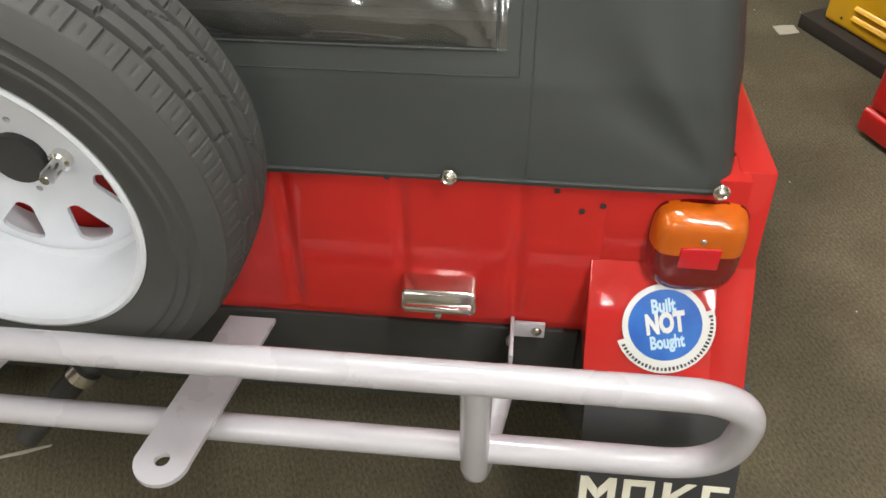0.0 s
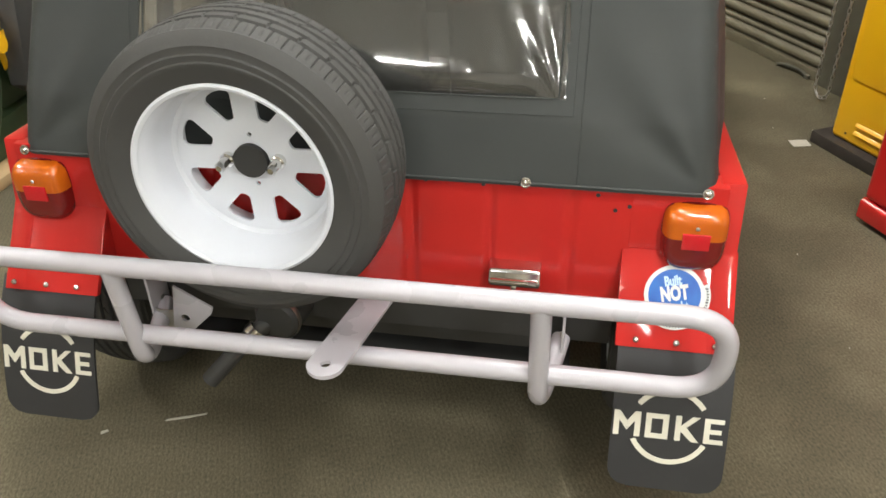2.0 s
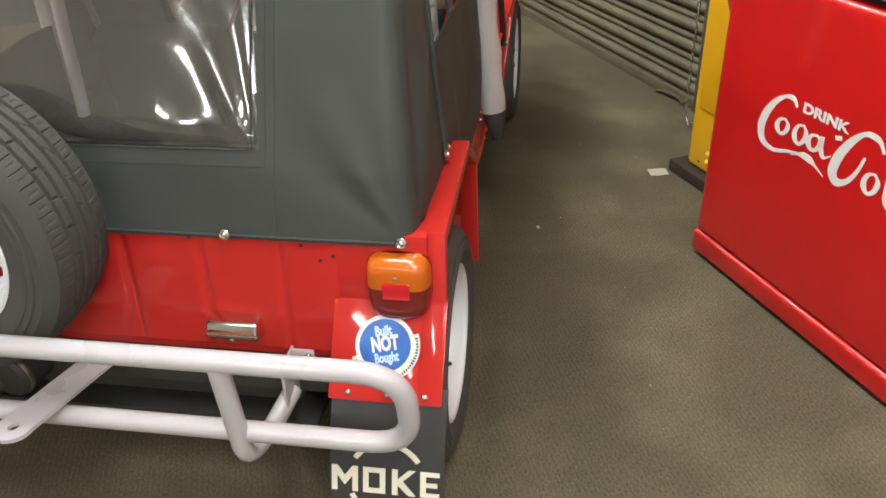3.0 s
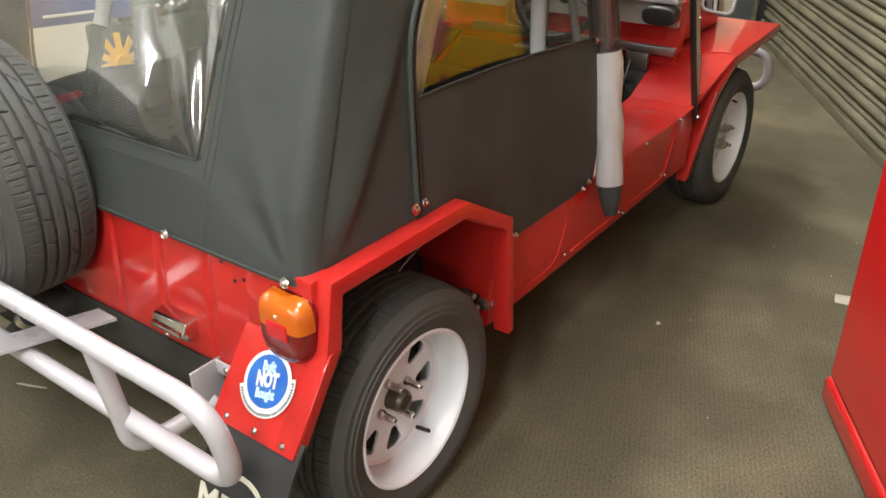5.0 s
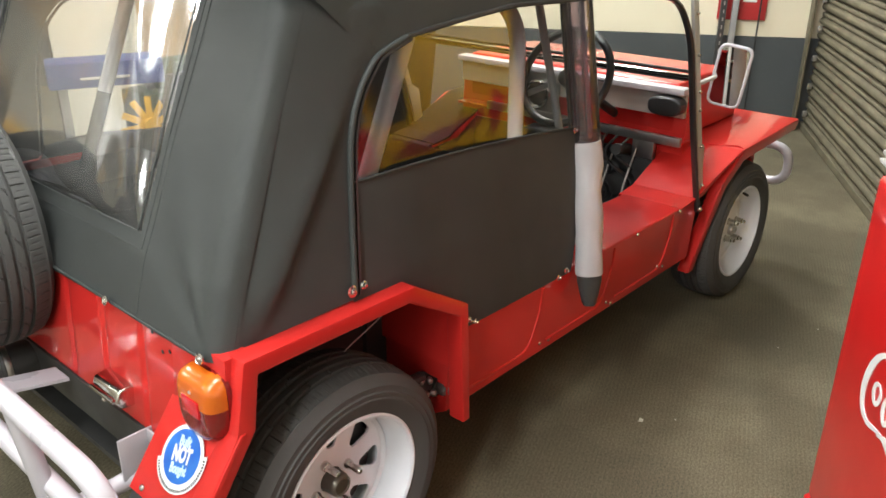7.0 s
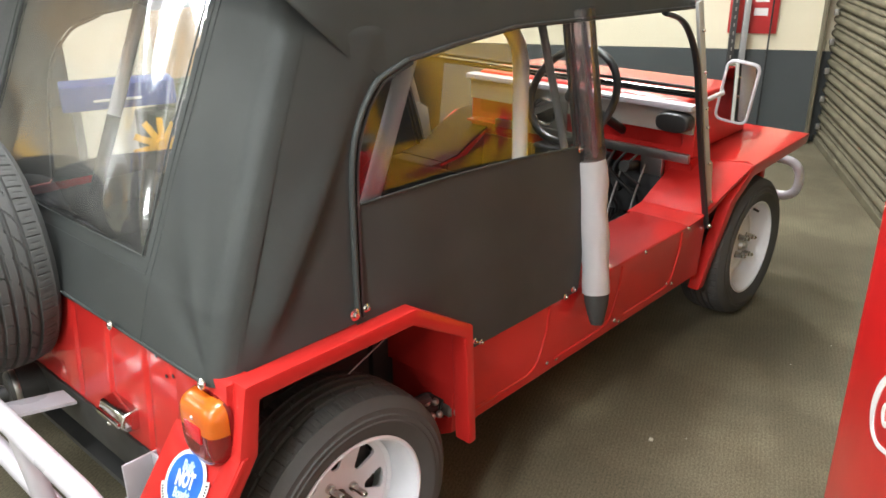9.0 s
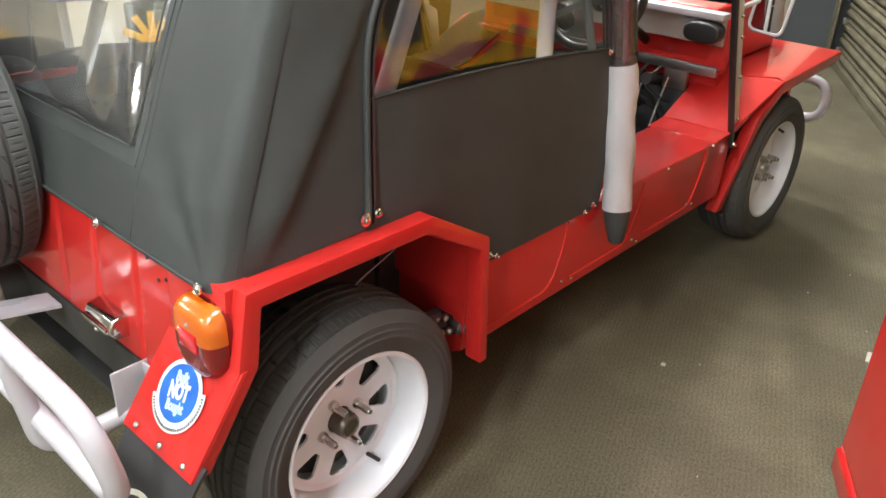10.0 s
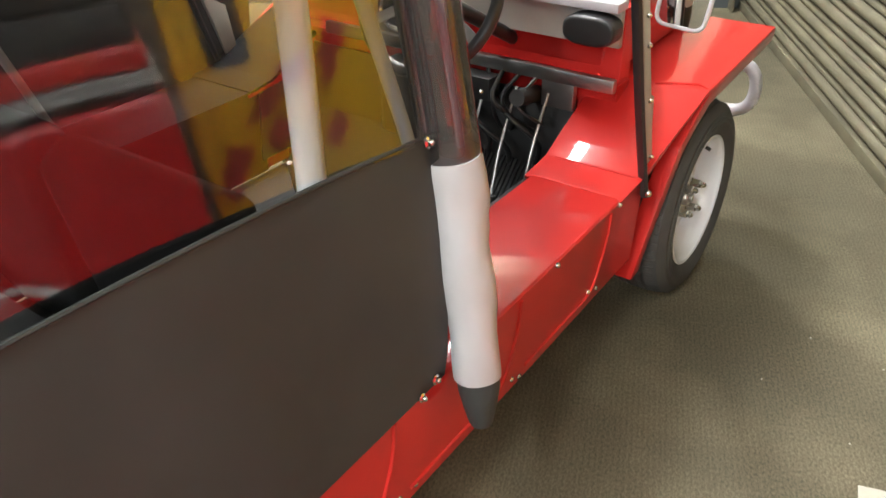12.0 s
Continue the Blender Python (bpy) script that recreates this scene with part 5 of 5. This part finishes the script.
def exhaust():
    e = new("exhaust")
    e.parent = car
    e["label"] = "steel exhaust with a dark tail pipe"
    k = lathe([(-0.37, 0.02), (-0.372, 0.044), (-0.364, 0.052), (-0.12, 0.052), (-0.11, 0.03)], 28, axis="y", m=pose(-0.115, 0.0, 0.398, 0, 0, -8))
    part("silencer", k, BLACK, e)
    k = lathe([(-0.362, 0.053), (-0.356, 0.055), (-0.348, 0.053)], 28, axis="y", m=pose(-0.115, 0.0, 0.398, 0, 0, -8), cap=False)
    part("silencer_band", k, STEEL, e)
    part("tail_pipe", tube(chain([(-0.15, -0.30, 0.38), (-0.21, -0.37, 0.375), (-0.315, -0.43, 0.262)], 0.05), 0.020, 14), BLACK, e)
    part("pipe_clamp", tube([(-0.205, -0.368, 0.376), (-0.219, -0.376, 0.362)], 0.0255, 14), CHROME, e)
    plate = [(-0.382, 0.478), (-0.300, 0.428), (-0.306, 0.410), (-0.376, 0.341), (-0.405, 0.347)]
    k = filled([plate, circle(0.010, 14, -0.369, 0.393)], 0.005)
    bmesh.ops.transform(k, matrix=Matrix(((0, 1, 0, 0), (1, 0, 0, -0.380), (0, 0, 1, 0), (0, 0, 0, 1))), verts=k.verts[:])
    part("hanger_plate", k, WHITE, e, "white drilled hanger plate")
    k = sheet(lambda u, v: (-0.425 + 0.036 * math.sin(math.pi * (u - 0.5)), -0.345 - 0.022 * math.cos(math.pi * (u - 0.5)), 0.315 + 0.085 * v), 16, 3)
    thicken(k, (0, 0.002, 0))
    part("heat_shield", k, STEEL, e, "curved bright steel shield")


exhaust()

# ---- things in the hall ----


def drinks_cooler():
    c = thing("drinks_cooler", "red chest drinks cooler with white script and chrome lid strip", "cooler", m=hall(1.695, 0.102, 0, -1.0))
    L, D = 1.12, 0.62
    k = box(0, D, -L, 0, 0.095, 0.955, 0.026, 4)
    part("cabinet", k, COOLER_RED, c)
    k = prism([(-0.003, 0.022), (-0.004, 0.084), (0.008, 0.094), (D + 0.004, 0.094), (D + 0.004, 0.022)], "y", -L - 0.003, 0.003, 0.005)
    part("base_skirt", k, COOLER_RED, c)
    part("kick_shadow", box(0.03, D - 0.03, -L + 0.03, -0.03, 0.0, 0.03), BLACK, c)
    part("lid_gasket", box(0.030, D - 0.02, -L + 0.02, -0.02, 0.955, 1.012, 0.004), BLACK_TRIM, c, "recessed black band under the lid")
    k = box(-0.006, D + 0.006, -L - 0.004, -0.004, 0.978, 0.987, 0.004)
    box(0.002, D - 0.002, -L + 0.004, -0.012, 0.987, 0.996, 0.003, bm=k)
    box(-0.004, D + 0.004, -L - 0.002, -0.008, 0.996, 1.006, 0.004, bm=k)
    part("lid_strip", k, ALUMINIUM, c, "bright ridged metal strip under the lid")
    part("lid", box(0.004, D - 0.004, -L + 0.004, -0.018, 1.010, 1.062, 0.014, 4), COOLER_RED, c)
    part("lid_top", box(0.012, D - 0.012, -L + 0.012, -0.026, 1.062, 1.14, 0.010), BLACK_TRIM, c, "black lid top")
    part("lid_handle", box(-0.022, 0.006, -0.72, -0.42, 1.085, 1.11, 0.008), BLACK_TRIM, c)
    # Black block above the cooler is added to darken what the side window reflects.
    t = thing("black_crate", "black ribbed block added to darken the window reflection", "crate", m=hall(1.695, 0.102, 1.14, -1.0))
    part("crate_body", box(0.10, D - 0.02, -1.05, -0.04, 0.0, 0.42, 0.02, 3), BLACK_TRIM, t)
    for z in (0.10, 0.22, 0.34):
        part("crate_rib", box(0.088, 0.10, -1.04, -0.05, z, z + 0.02, 0.004), BLACK_TRIM, t)
    k = lettering("DRINK", 0.038, 0.0008, 0.0012)
    m = Matrix(((0, 0, -1, -0.0015), (-1.38, 0, 0, -0.441), (0, 1, 0, 0.658), (0, 0, 0, 1)))
    for one in letters(k):
        part("painted_letter", one, PRINT_WHITE, c, m=m)

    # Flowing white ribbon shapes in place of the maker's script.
    def ribbon(points, widths):
        k = bmesh.new()
        pts = [Vector((0, -p[0], p[1])) for p in points]
        smooth = chain(pts, 0.03, 6)
        n = len(smooth)
        prev = None
        for i, p in enumerate(smooth):
            d = smooth[min(i + 1, n - 1)] - smooth[max(i - 1, 0)]
            s = Vector((0, -d.z, d.y)).normalized()
            f = i / (n - 1) * (len(widths) - 1)
            j = min(int(f), len(widths) - 2)
            w = (widths[j] + (widths[j + 1] - widths[j]) * (f - j))
            pair = (k.verts.new(p + s * w), k.verts.new(p - s * w))
            if prev:
                k.faces.new((prev[0], prev[1], pair[1], pair[0]))
            prev = pair
        thicken(k, (-0.0016, 0, 0))
        bmesh.ops.recalc_face_normals(k, faces=k.faces[:])
        part("painted_script", k, PRINT_WHITE, c)

    ribbon([(0.340, 0.650), (0.326, 0.670), (0.298, 0.669), (0.262, 0.645), (0.230, 0.600), (0.216, 0.550), (0.232, 0.510), (0.280, 0.500), (0.333, 0.520), (0.372, 0.530)], [0.004, 0.007, 0.005, 0.009, 0.013, 0.014, 0.011, 0.006, 0.005, 0.003])
    ribbon([(0.350, 0.518), (0.390, 0.535), (0.425, 0.530), (0.475, 0.506)], [0.002, 0.009, 0.010, 0.001])
    for y0, z0, h in ((0.298, 0.580, 0.024), (0.367, 0.582, 0.030), (0.420, 0.580, 0.024), (0.622, 0.552, 0.030), (0.760, 0.552, 0.028)):
        ribbon([(y0 + 0.012, z0 + h), (y0 - 0.012, z0 + 0.8 * h), (y0 - 0.022, z0 - 0.2 * h), (y0 - 0.004, z0 - h), (y0 + 0.018, z0 - 0.5 * h), (y0 + 0.024, z0 + 0.5 * h), (y0 + 0.008, z0 + h)], [0.003, 0.006, 0.009, 0.005, 0.006, 0.008, 0.003])
    ribbon([(0.446, 0.608), (0.448, 0.572), (0.462, 0.552), (0.486, 0.570)], [0.007, 0.008, 0.006, 0.002])
    ribbon([(0.488, 0.622), (0.508, 0.628)], [0.006, 0.006])
    ribbon([(0.640, 0.640), (0.622, 0.668), (0.578, 0.672), (0.542, 0.638), (0.508, 0.580), (0.499, 0.530), (0.520, 0.508), (0.553, 0.525), (0.578, 0.565), (0.590, 0.608)], [0.004, 0.008, 0.006, 0.011, 0.015, 0.015, 0.012, 0.008, 0.006, 0.004])
    ribbon([(0.690, 0.670), (0.672, 0.600), (0.676, 0.530), (0.700, 0.512), (0.730, 0.540)], [0.005, 0.009, 0.010, 0.007, 0.003])
    ribbon([(0.784, 0.580), (0.786, 0.540), (0.806, 0.520), (0.850, 0.545)], [0.007, 0.008, 0.006, 0.002])
    return c


drinks_cooler()


def pump_cabinet():
    p = thing("fuel_pump", "old yellow enamelled fuel pump cabinet on a dark plinth", "fuel pump", m=hall(2.03, 0.615, 0))
    L, D = 0.49, 0.36
    part("plinth", box(-0.042, D + 0.03, -L - 0.01, 0.055, 0.0, 0.05, 0.006), PLINTH, p, "dark timber plinth")
    part("cabinet", box(0, D, -L, 0, 0.05, 1.50, 0.02, 3), YELLOW, p)
    for i in range(2):
        part("louvre", prism([(-0.010, 0.002), (0.0, 0.014), (0.0, -0.002)], "y", -0.26, -0.115, 0.001), YELLOW, p, m=pose(0, 0, 0.098 + 0.034 * i))
    bolt(p, "panel_screw", (-0.001, -0.075, 0.085), (-1, 0, 0), 0.005, 0.003, BLACK)
    part("door_panel", box(-0.008, 0.002, -L + 0.05, -0.04, 0.30, 1.40, 0.006), YELLOW, p)
    # Worn red painted emblem, kept as plain ragged shapes.
    red = mat("worn_red_print", (0.38, 0.022, 0.02), 0.45, var=0.4, scale=20, bump=0.02, coat=0.3)
    rnd = random.Random(11)

    def ragged(pts, steps=5, amp=0.012):
        out = []
        for (a, e), (f, g) in zip(pts, pts[1:] + pts[:1]):
            for i in range(steps):
                h = i / steps
                out.append((-(a + (f - a) * h + rnd.uniform(-amp, amp)), e + (g - e) * h + rnd.uniform(-amp, amp)))
        part("painted_shape", prism(out, "x", -0.0115, -0.0085), red, p, smooth=0)

    ragged([(0.36, 0.765), (0.31, 0.835), (0.238, 0.893), (0.181, 0.930), (0.186, 0.880), (0.277, 0.800)], 4, 0.005)
    ragged([(0.12, 0.99), (0.08, 0.96), (0.12, 0.868), (0.165, 0.800), (0.155, 0.90)], 4, 0.005)
    ragged([(0.43, 0.60), (0.36, 0.72), (0.42, 0.735), (0.47, 0.62)], 4, 0.008)
    ragged([(0.30, 0.69), (0.25, 0.73), (0.267, 0.80), (0.315, 0.74)], 4, 0.005)
    ragged([(0.139, 0.77), (0.175, 0.69), (0.15, 0.66), (0.115, 0.72)], 3, 0.005)
    part("hose_recess", prism([(q.x, q.z) for q in chain([(-0.35, 0, 0.92), (-0.405, 0, 0.92), (-0.405, 0, 1.34), (-0.295, 0, 1.34), (-0.295, 0, 0.92), (-0.35, 0, 0.92)], 0.05, 5)[:-1]], "y", 0.0, 0.001), BLACK_TRIM, p, "black recess", m=Matrix(((0, 1, 0, -0.0125), (1, 0, 0, 0), (0, 0, 1, 0), (0, 0, 0, 1))))
    part("cap", box(-0.02, D + 0.02, -L + 0.005, 0.02, 1.50, 1.56, 0.015), SIGN_RED, p)
    return p


pump_cabinet()


def wall_fittings():
    s = thing("fire_sign", "red wall sign with white block", "sign", m=hall(1.95, 4.385, 0.86))
    part("sign_plate", box(-0.16, 0.16, -0.006, 0.0, -0.12, 0.25, 0.002), SIGN_RED, s)
    part("sign_block", box(0.0, 0.09, -0.009, -0.006, 0.0, 0.05), PRINT_WHITE, s)
    part("sign_block", box(0.0, 0.09, -0.009, -0.006, 0.09, 0.13), PRINT_WHITE, s)
    p = thing("slotted_post", "dark slotted steel angle standing against the wall", "post", m=hall(1.82, 4.30, 0))
    k = box(-0.02, 0.02, 0, 0.004, 0, 2.2)
    box(-0.02, -0.016, 0.004, 0.04, 0, 2.2, bm=k)
    part("angle", k, BLACK, p)
    hole = None
    for i in range(40):
        m = pose(0.002, -0.001, 0.06 + i * 0.053)
        if hole is None:
            hole = part("slot", box(-0.004, 0.004, -0.0005, 0.0005, -0.012, 0.012), STEEL, p, m=m)
        else:
            share("slot", hole, p, m)
    c = thing("wall_conduit", "pale grey conduit running up the wall", "conduit", m=hall(1.90, 4.34, 0))
    part("pipe", box(-0.02, 0.02, -0.02, 0.03, 0.25, 0.98, 0.004), ALLOY, c)
    part("cable", tube([(0.16, 0.0, 0.1), (0.165, 0.0, 1.2), (0.18, 0.0, 2.6)], 0.006, 8), BLACK_TRIM, c)


wall_fittings()


def display_engine():
    e = thing("display_engine", "green stationary engine with yellow fan, black belt guard and timber skid", "engine", m=pose(-1.955, 1.2, 0))
    for x in (-0.14, 0.20):
        part("skid", box(x - 0.05, x + 0.05, -0.52, 0.75, 0.0, 0.045, 0.006), TIMBER, e, "pale timber skid")
    k = box(-0.14, 0.17, -0.42, 0.40, 0.045, 0.20, 0.02)
    box(-0.11, 0.14, -0.20, 0.36, 0.20, 0.62, 0.03, bm=k)
    tube([(0.14, -0.12, 0.34), (0.14, 0.30, 0.34)], 0.06, 14, k)
    part("block", k, GREEN, e)
    part("water_pump", tube(chain([(0.20, -0.40, 0.20), (0.21, -0.36, 0.28), (0.15, -0.24, 0.36)], 0.05), 0.045, 14), GREEN, e)
    part("rocker_cover", box(-0.09, 0.09, -0.10, 0.32, 0.62, 0.745, 0.03, 3), GREEN, e)
    for y in (-0.02, 0.06, 0.14, 0.22):
        part("spark_plug", tube([(0.08, y, 0.66), (0.145, y, 0.69)], 0.010, 10), PRINT_WHITE, e)
    part("oil_cap", lathe([(0.0, 0.034), (0.035, 0.034), (0.06, 0.020), (0.062, 0.004)], 16, axis="z"), YELLOW, e, "yellow filler cap", m=pose(0.02, 0.30, 0.745 - 0.04))
    f = new("fan")
    f.parent = e
    f.matrix_local = pose(0.25, -0.25, 0.50)
    f["label"] = "yellow many-bladed cooling fan"
    for i in range(10):
        part("blade", box(-0.003, 0.003, 0.028, 0.135, -0.016, 0.016, 0.002), YELLOW, f, m=pose(0, 0, 0, 36 * i + 8) @ pose(0, 0, 0, 0, 0, 18))
    part("fan_hub", lathe([(-0.03, 0.035), (0.015, 0.035)], 20), YELLOW, f)
    part("belt_guard", prism([(-0.125, 0.72), (-0.03, 0.72), (-0.035, 0.31), (-0.08, 0.285), (-0.15, 0.27), (-0.21, 0.32)], "x", 0.21, 0.29, 0.012), BLACK, e, "black belt guard")
    part("hose", tube(chain([(0.20, -0.16, 0.60), (0.26, -0.06, 0.45), (0.22, -0.10, 0.20)], 0.08), 0.012, 10), BLACK_TRIM, e)
    g = thing("black_engine", "black engine with bright pipes on the display row", "engine", m=pose(-2.05, 1.82, 0))
    k = box(-0.16, 0.16, -0.16, 0.20, 0.06, 0.60, 0.03)
    box(-0.12, 0.12, -0.14, 0.16, 0.60, 0.72, 0.02, bm=k)
    part("block", k, BLACK, g)
    part("skid", box(-0.22, 0.22, -0.24, 0.26, 0.0, 0.06, 0.006), TIMBER, g)
    rnd = random.Random(8)
    for i in range(9):
        y = -0.18 + 0.045 * i
        h = 0.72 + 0.12 * rnd.random()
        part("pipe", tube(chain([(0.10, y, 0.66), (0.16 + 0.06 * rnd.random(), y + 0.02, h), (0.0, y + 0.06, h + 0.05)], 0.06), 0.009 + 0.006 * rnd.random(), 10), (STEEL, BLACK_TRIM, CHROME)[i % 3], g)
    part("distributor", lathe([(0.0, 0.04), (0.07, 0.045), (0.10, 0.03)], 16, axis="z", m=pose(0.12, -0.02, 0.66)), SIGN_RED, g, "red distributor cap")
    part("coil", lathe([(0.0, 0.03), (0.12, 0.03)], 16, axis="z", m=pose(0.14, 0.14, 0.66)), AMBER, g, "amber coil")
    h = thing("small_engine", "black motor with chrome pipes on a stand", "engine", m=pose(-2.25, 0.42, 0))
    part("stand", box(-0.18, 0.18, -0.16, 0.16, 0.0, 0.62, 0.01), BLACK, h)
    part("crankcase", box(-0.14, 0.14, -0.14, 0.12, 0.62, 0.86, 0.04, 3), BLACK, h)
    for i in range(7):
        part("cooling_fin", box(-0.11, 0.11, -0.10, 0.09, 0.87 + 0.024 * i, 0.878 + 0.024 * i, 0.002), BLACK_TRIM, h)
    part("chrome_pipe", tube(chain([(0.10, 0.12, 0.96), (0.16, 0.20, 0.98), (0.18, 0.16, 0.80), (0.16, -0.10, 0.74)], 0.07), 0.020, 14), CHROME, h)
    part("chrome_pipe", tube(chain([(0.08, 0.02, 1.00), (0.19, 0.08, 1.0), (0.20, 0.04, 0.82), (0.16, -0.12, 0.78)], 0.07), 0.016, 14), CHROME, h)
    part("carburettor", lathe([(0.0, 0.03), (0.08, 0.035)], 16, axis="z", m=pose(0.16, 0.02, 0.72)), AMBER, h)
    b = thing("blue_toolbox", "long blue metal tray on a trestle", "toolbox", m=pose(-2.02, 0.92, 0, 0, 0, -22))
    part("tray", box(-0.10, 0.10, -0.26, 0.26, 0.66, 0.78, 0.01), BLUE_BOX, b)
    part("tray_lip", box(0.10, 0.112, -0.12, 0.10, 0.70, 0.712, 0.003), PRINT_WHITE, b)
    for y in (-0.2, 0.2):
        part("trestle_leg", box(-0.03, 0.03, y - 0.02, y + 0.02, 0.0, 0.66, 0.003), ALLOY, b)


display_engine()


def leaning_boards():
    for x, y, w, h, lean, turn, mt, label in ((-3.75, 2.15, 0.62, 0.95, 14, 62, TIMBER, "pale plywood board leaning in a frame"), (-3.35, 1.55, 0.55, 1.02, 10, 70, CREAM, "cream board leaning against the display"), (-3.6, 2.75, 0.60, 1.20, 9, 58, TIMBER, "brown timber board leaning upright"), (-3.5, 3.3, 0.5, 1.15, 12, 55, CREAM, "cream board leaning upright")):
        b = thing("leaning_board", label, "board", m=pose(x, y, 0, 0, 0, turn) @ pose(0, 0, 0, -lean))
        part("panel", box(-w / 2, w / 2, 0.0, 0.016, 0.012, h, 0.003), mt, b)
        k = box(-w / 2 - 0.02, -w / 2, -0.008, 0.022, 0.012, h + 0.02, 0.002)
        part("frame_stile", k, PLINTH, b)
        part("frame_rail", box(-w / 2, w / 2 + 0.02, -0.008, 0.022, h, h + 0.025, 0.002), PLINTH, b)
    t = thing("price_tag", "white card tag with a red patch on a wire", "tag", m=pose(-2.25, 1.62, 0.80, 0, 0, 60) @ pose(0, 0, 0, 0, 28, 0))
    part("card", box(-0.045, 0.045, 0.0, 0.002, 0.0, 0.13, 0.0005), PRINT_WHITE, t)
    part("red_patch", box(-0.03, 0.03, -0.001, 0.0, 0.09, 0.118), SIGN_RED, t)
    part("wire", tube([(0, 0.002, 0.0), (0.02, 0.002, -0.12)], 0.003, 6), STEEL, t)


leaning_boards()


def wall_shelf():
    s = thing("wall_shelf", "long timber shelf on brackets along the cream wall", "shelf", m=hall(-5.0, 0.2, 1.70))
    part("board", box(-0.19, 0.19, -2.6, 2.4, -0.02, 0.02, 0.003), TIMBER, s)
    for y in (-2.4, -0.8, 0.8, 2.2):
        part("bracket", prism([(-0.19, -0.02), (0.15, -0.02), (-0.19, -0.30)], "y", y - 0.015, y + 0.015, 0.003), ALLOY, s)

    def motor(y, size, material, label, turn):
        e = thing("spare_engine", label, "engine", m=hall(-5.0, y, 1.72, turn))
        k = box(-0.13 * size, 0.13 * size, -0.2 * size, 0.2 * size, 0.0, 0.26 * size, 0.02)
        box(-0.09 * size, 0.09 * size, -0.17 * size, 0.17 * size, 0.26 * size, 0.38 * size, 0.015, bm=k)
        part("block", k, material, e)
        part("pulley", lathe([(-0.25 * size, 0.07 * size), (-0.21 * size, 0.07 * size)], 20, axis="y", m=pose(0, 0, 0.14 * size)), STEEL, e)
        part("manifold", tube(chain([(0.13 * size, -0.15 * size, 0.2 * size), (0.2 * size, 0, 0.28 * size), (0.13 * size, 0.15 * size, 0.2 * size)], 0.05), 0.03 * size, 10), BLACK, e)
        part("air_cleaner", lathe([(0.38 * size, 0.08 * size), (0.44 * size, 0.08 * size)], 20, axis="z"), STEEL, e)

    for y, size, material, label, turn in ((-2.1, 1.0, BLACK, "dark spare engine on the shelf", 8), (-1.0, 0.9, ALLOY, "grey spare engine on the shelf", -12), (1.5, 1.0, GREEN, "green spare engine on the shelf", 5)):
        motor(y, size, material, label, turn)
    for y, mt, label in ((-0.25, BLUE_BOX, "blue plastic parts bin on the shelf"), (0.15, BLUE_BOX, "blue plastic parts bin on the shelf"), (0.65, YELLOW, "yellow metal box on the shelf")):
        e = thing("parts_bin", label, "container", m=hall(-5.0, y, 1.72))
        part("shell", box(-0.14, 0.14, -0.15, 0.15, 0, 0.15, 0.012), mt, e)
        part("rim", box(-0.148, 0.148, -0.158, 0.158, 0.135, 0.152, 0.004), mt, e)
    for y, z, wd, h, mt, label in ((-1.6, 2.25, 0.7, 0.6, TIMBER, "pale timber board hung on the wall"), (-0.4, 2.30, 0.9, 0.5, PRINT_WHITE, "plain white board hung on the wall"), (0.8, 2.28, 0.8, 0.55, TIMBER, "pale timber board hung on the wall")):
        e = thing("wall_board", label, "board", m=hall(-5.19, y, z))
        part("panel", box(0, 0.02, -wd / 2, wd / 2, 0, h, 0.003), mt, e)
    t = thing("workbench", "steel workbench with a pale top along the wall", "workbench", m=hall(-4.85, 0.2, 0))
    part("bench_top", box(-0.32, 0.32, -1.6, 1.6, 0.84, 0.88, 0.005), TIMBER, t)
    for x in (-0.26, 0.26):
        for y in (-1.5, 0.0, 1.5):
            part("leg", box(x - 0.025, x + 0.025, y - 0.025, y + 0.025, 0, 0.84, 0.003), ALLOY, t)


wall_shelf()


def litter():
    def scrap(name, label, m, pts):
        s = thing(name, label, "litter", "litter on the carpet", m=m)
        part("scrap", prism(pts, "z", 0.001, 0.003), PAPER, s, smooth=0)

    scrap("plastic_strip", "thin white plastic strip on the carpet", pose(-0.482, -0.307, 0, 0, 0, 12), [(-0.05, -0.010), (0.0, -0.004), (0.05, 0.008), (0.052, 0.012), (0.0, 0.004), (-0.045, -0.004)])
    scrap("paper_fleck", "small white fleck on the carpet", pose(-0.664, -0.386, 0, 0, 0, 40), [(-0.010, -0.004), (0.010, -0.003), (0.008, 0.004), (-0.008, 0.005)])
    scrap("paper_scrap", "torn white paper scrap by the plinth", pose(1.345, 1.545, 0, 0, 0, 14), [(-0.038, -0.028), (-0.004, -0.031), (0.036, -0.027), (0.039, 0.026), (0.008, 0.031), (-0.036, 0.029)])
    scrap("paper_fleck", "small cream fleck on the carpet", pose(0.886, 1.055, 0, 0, 0, 20), [(-0.006, -0.008), (0.006, -0.008), (0.007, 0.006), (-0.005, 0.01)])
    rnd = random.Random(5)
    for i in range(8):
        x, y = 0.95 + rnd.random() * 0.5, 0.2 + rnd.random() * 2.0
        a = rnd.random() * 180
        scrap("paper_fleck", "tiny pale fleck on the carpet", pose(x, y, 0, 0, 0, a), [(-0.002, -0.001), (0.002, -0.001), (0.002, 0.0015), (-0.0015, 0.001)])


litter()
